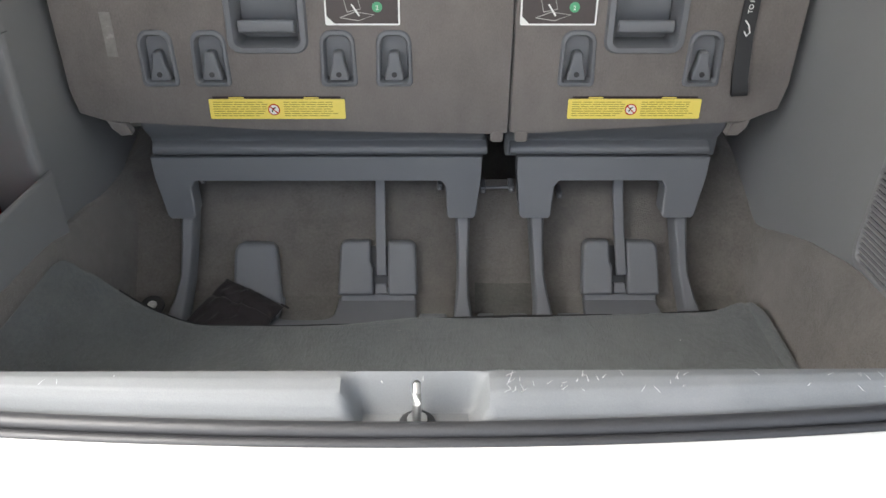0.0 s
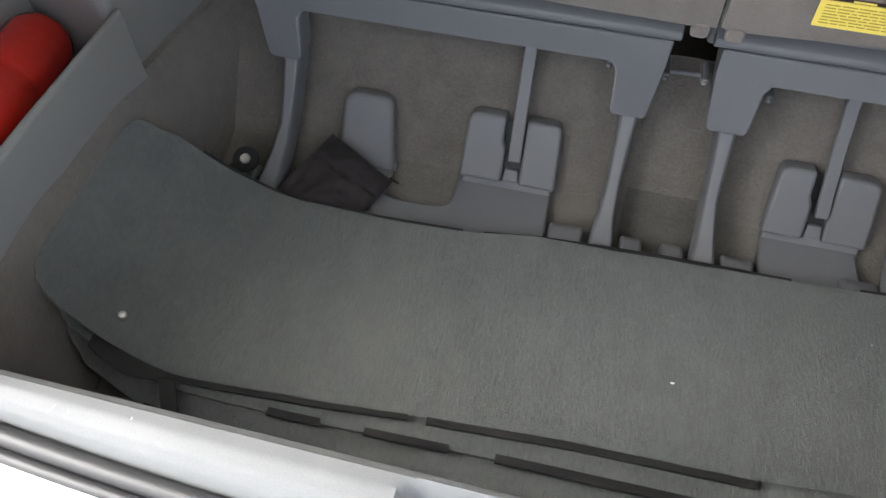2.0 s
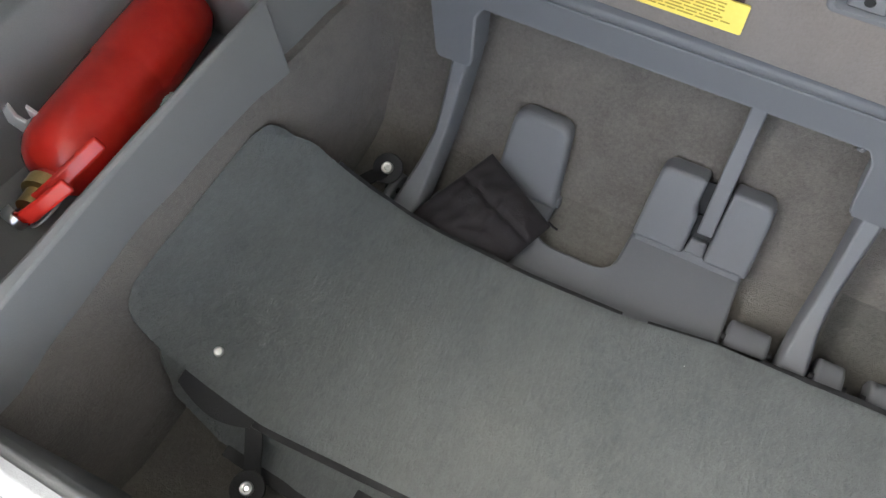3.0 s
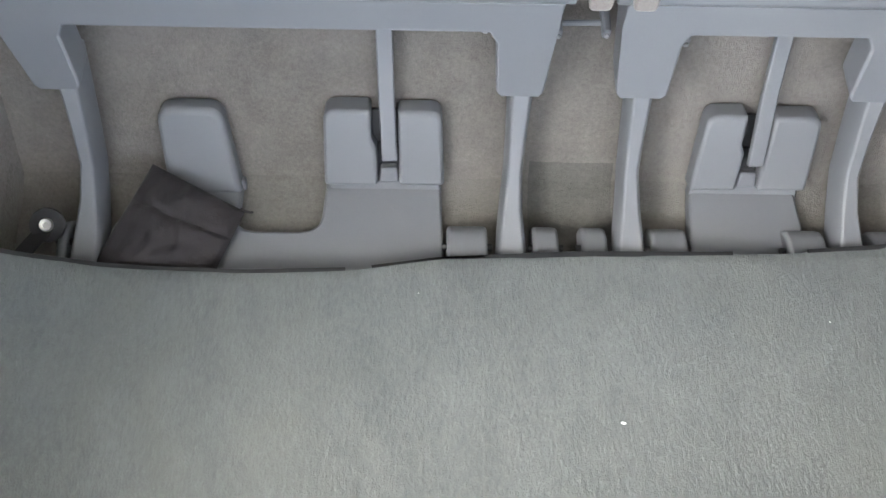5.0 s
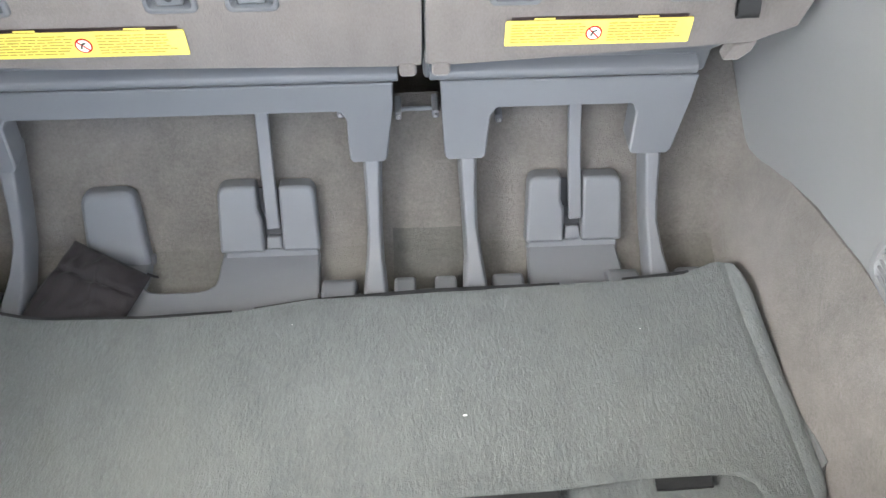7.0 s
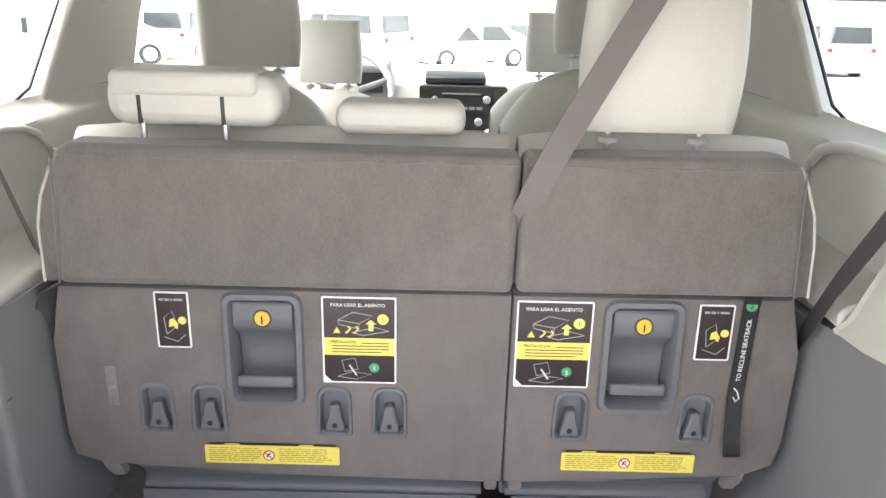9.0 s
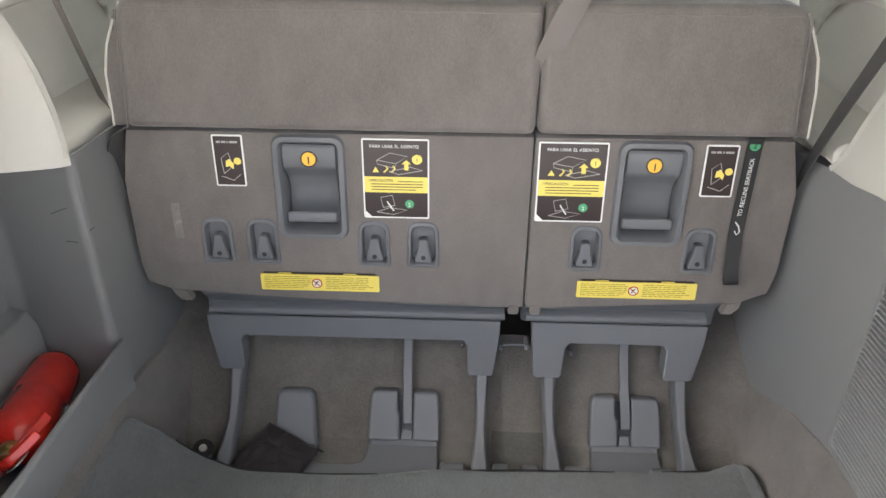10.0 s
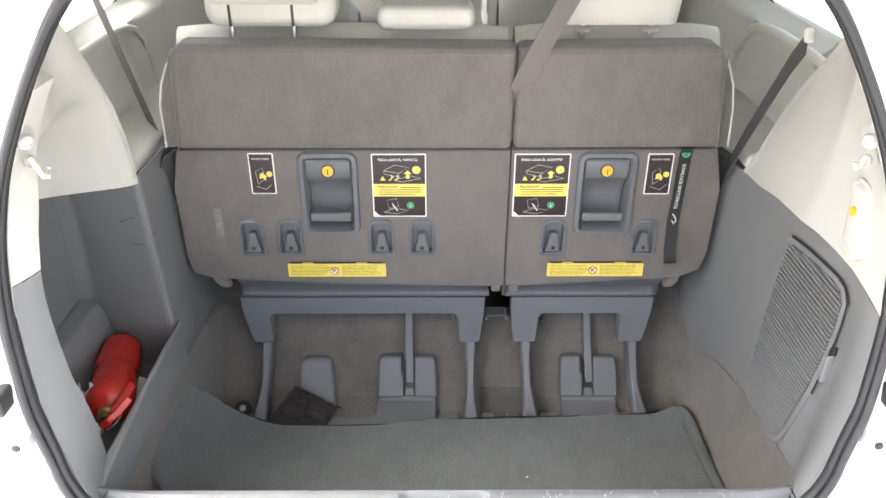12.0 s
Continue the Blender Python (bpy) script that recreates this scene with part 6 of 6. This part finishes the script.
# ---- parked cars and planting outside ----
def parked_car(label, length, height, suv, paint, at, turn):
    t = thing("parked_car", label, "car", (0, 0, 0), "parked cars")
    w = 1.76
    hood = height * (0.62 if suv else 0.60)
    low = 0.24
    out = [(-length / 2, low + 0.12), (-length / 2 + 0.05, hood - 0.1), (-length / 2 + 0.15, hood)]
    out += [(-length / 2 + 0.35, height - 0.10), (-length / 2 + 0.6, height)] if suv else [(-length / 2 + 0.75, hood + 0.03), (-length / 2 + 1.4, height - 0.05), (-length / 2 + 1.8, height)]
    out += [(length * 0.06, height), (length * 0.14, height - 0.05), (length * 0.27, hood + 0.04), (length / 2 - 0.25, hood - 0.08), (length / 2 - 0.04, hood - 0.25), (length / 2, low + 0.15), (length / 2 - 0.1, low)]
    for cx in (length * 0.30, -length * 0.29):
        for a in range(0, 181, 30):
            out.append((cx + 0.38 * math.cos(radians(a)), low + 0.37 * math.sin(radians(a))))
    out += [(-length / 2 + 0.1, low)]
    bm = bmesh.new()
    k = len(out)
    rows = []
    for y, s in ((-w / 2, 0.86), (-w / 2 + 0.06, 1.0), (w / 2 - 0.06, 1.0), (w / 2, 0.86)):
        rows.append([bm.verts.new((x, y * (1 - 0.10 * max(0, z - hood) / (height - hood)), z)) for x, z in out])
    for a, b in zip(rows, rows[1:]):
        for i in range(k):
            bm.faces.new((a[i], a[(i + 1) % k], b[(i + 1) % k], b[i]))
    for r in (rows[0], rows[-1]):
        c = bm.faces.new(r)
    bmesh.ops.triangulate(bm, faces=[f for f in bm.faces if len(f.verts) > 4])
    body = part("body", bm, paint, t, "", 0.0)
    x0 = -length / 2 + (0.5 if suv else 1.0)
    for s in (-1, 1):
        for a, b in ((x0, -0.05), (0.02, length * 0.22)):
            g = prism([(a, hood + 0.03), (b, hood + 0.03), (min(b, length * 0.10), height - 0.10), (a + (0.08 if suv else 0.5), height - 0.10)], w / 2 - 0.055, w / 2 - 0.015)
            for v in g.verts:
                v.co.y *= s
            part("side_window", g, M["carglass"], t)
        for cx in (length * 0.30, -length * 0.29):
            wh = part("wheel", lathe([(0.0, -0.10), (0.30, -0.10), (0.33, -0.06), (0.33, 0.06), (0.30, 0.10), (0.0, 0.10)], 24, at=(cx, s * (w / 2 - 0.10), 0.33), axis=(0, 1, 0)), M["rubber"], t, "black tyre")
            part("rim", lathe([(0.0, 0.0), (0.20, 0.0), (0.21, 0.02), (0.06, 0.03), (0.0, 0.03)], 10, at=(cx, s * (w / 2 + 0.0), 0.33), axis=(0, s, 0)), M["steel"], wh, "alloy rim")
    part("rear_window", prism([(-w / 2 + 0.2, hood + 0.06), (w / 2 - 0.2, hood + 0.06), (w / 2 - 0.3, height - 0.1), (-w / 2 + 0.3, height - 0.1)], -length / 2 + 0.1, -length / 2 + 0.25, "x"), M["carglass"], t)
    for s in (-1, 1):
        part("tail_light", box(-length / 2 - 0.01, -length / 2 + 0.06, s * 0.72 - 0.08, s * 0.72 + 0.08, hood - 0.22, hood - 0.08), M["red"], t, "", 0.02)
    t.matrix_basis = pose(*at, 0, 0, turn)
    return t


M["carglass"] = surface("dark_car_glass", (0.03, 0.035, 0.04), (0.04, 0.045, 0.05), 0.05, 20, 2, 0.0)
white_sedan = parked_car("white sedan parked side-on across the lot", 4.4, 1.45, False, M["paint"], (0.75, 27, ground_z(27)), 207)
white_suv = parked_car("white off-road car parked across the lot", 4.5, 1.75, True, M["paint"], (-3.4, 25.5, ground_z(25.5)), 150)
for (x, y), turn, src in (((6.8, 27.5), 175, white_sedan), ((-10.5, 24), 20, white_sedan), ((-17, 20), 80, white_sedan), ((12.5, 27), 95, white_suv), ((18, 24), 100, white_sedan), ((-15.5, 13), 75, white_suv), ((-16, 8), 80, white_sedan), ((-9.5, 29), 85, white_suv)):
    copy_thing(src, pose(x, y, ground_z(y), 0, 0, turn))
red_car = parked_car("red car parked far across the lot", 4.2, 1.45, False, M["red"], (20.5, 31, ground_z(31)), 20)


def planter(at, h):
    t = thing("potted_shrub", "green shrub in a terracotta planter", "shrub", at, "planters")
    part("pot", lathe([(0.0, 0), (0.35, 0), (0.48, 0.6), (0.50, 0.7), (0.42, 0.7), (0.40, 0.6), (0.0, 0.6)], 16, at=at), M["terracotta"], t)
    part("stem", tube([(at[0], at[1], at[2] + 0.5), (at[0] + 0.1, at[1], at[2] + h)], [0.06, 0.02], 6), M["bark"], t)
    bm = bmesh.new()
    rr = random.Random(int(at[0] * 7))
    for _ in range(260):
        a, b, c = rr.gauss(0, 0.34), rr.gauss(0, 0.34), rr.uniform(0.7, h)
        s = rr.uniform(0.05, 0.13)
        m = Matrix.LocRotScale((at[0] + a, at[1] + b, at[2] + c), Euler((rr.random() * 6, rr.random() * 6, rr.random() * 6)), None)
        bm.faces.new([bm.verts.new(m @ Vector(p)) for p in ((-s, 0, 0), (0, -s * 0.4, 0.02), (s, 0, 0), (0, s * 0.4, 0.02))])
    part("leaves", bm, M["leaf"], t, smooth=False)


M["terracotta"] = surface("terracotta", (0.30, 0.12, 0.07), (0.36, 0.15, 0.09), 0.8, 40, 4, 0.2)
M["leaf"] = surface("green_leaf", (0.04, 0.09, 0.03), (0.08, 0.14, 0.05), 0.5, 40, 4, 0.0)
M["bark"] = surface("brown_bark", (0.08, 0.06, 0.04), (0.12, 0.09, 0.06), 0.9, 40, 6, 0.3)
for x, y, h in ((23.0, 33, 2.4), (24.5, 33.5, 1.6), (26, 34, 1.9)):
    planter((x, y, ground_z(y)), h)
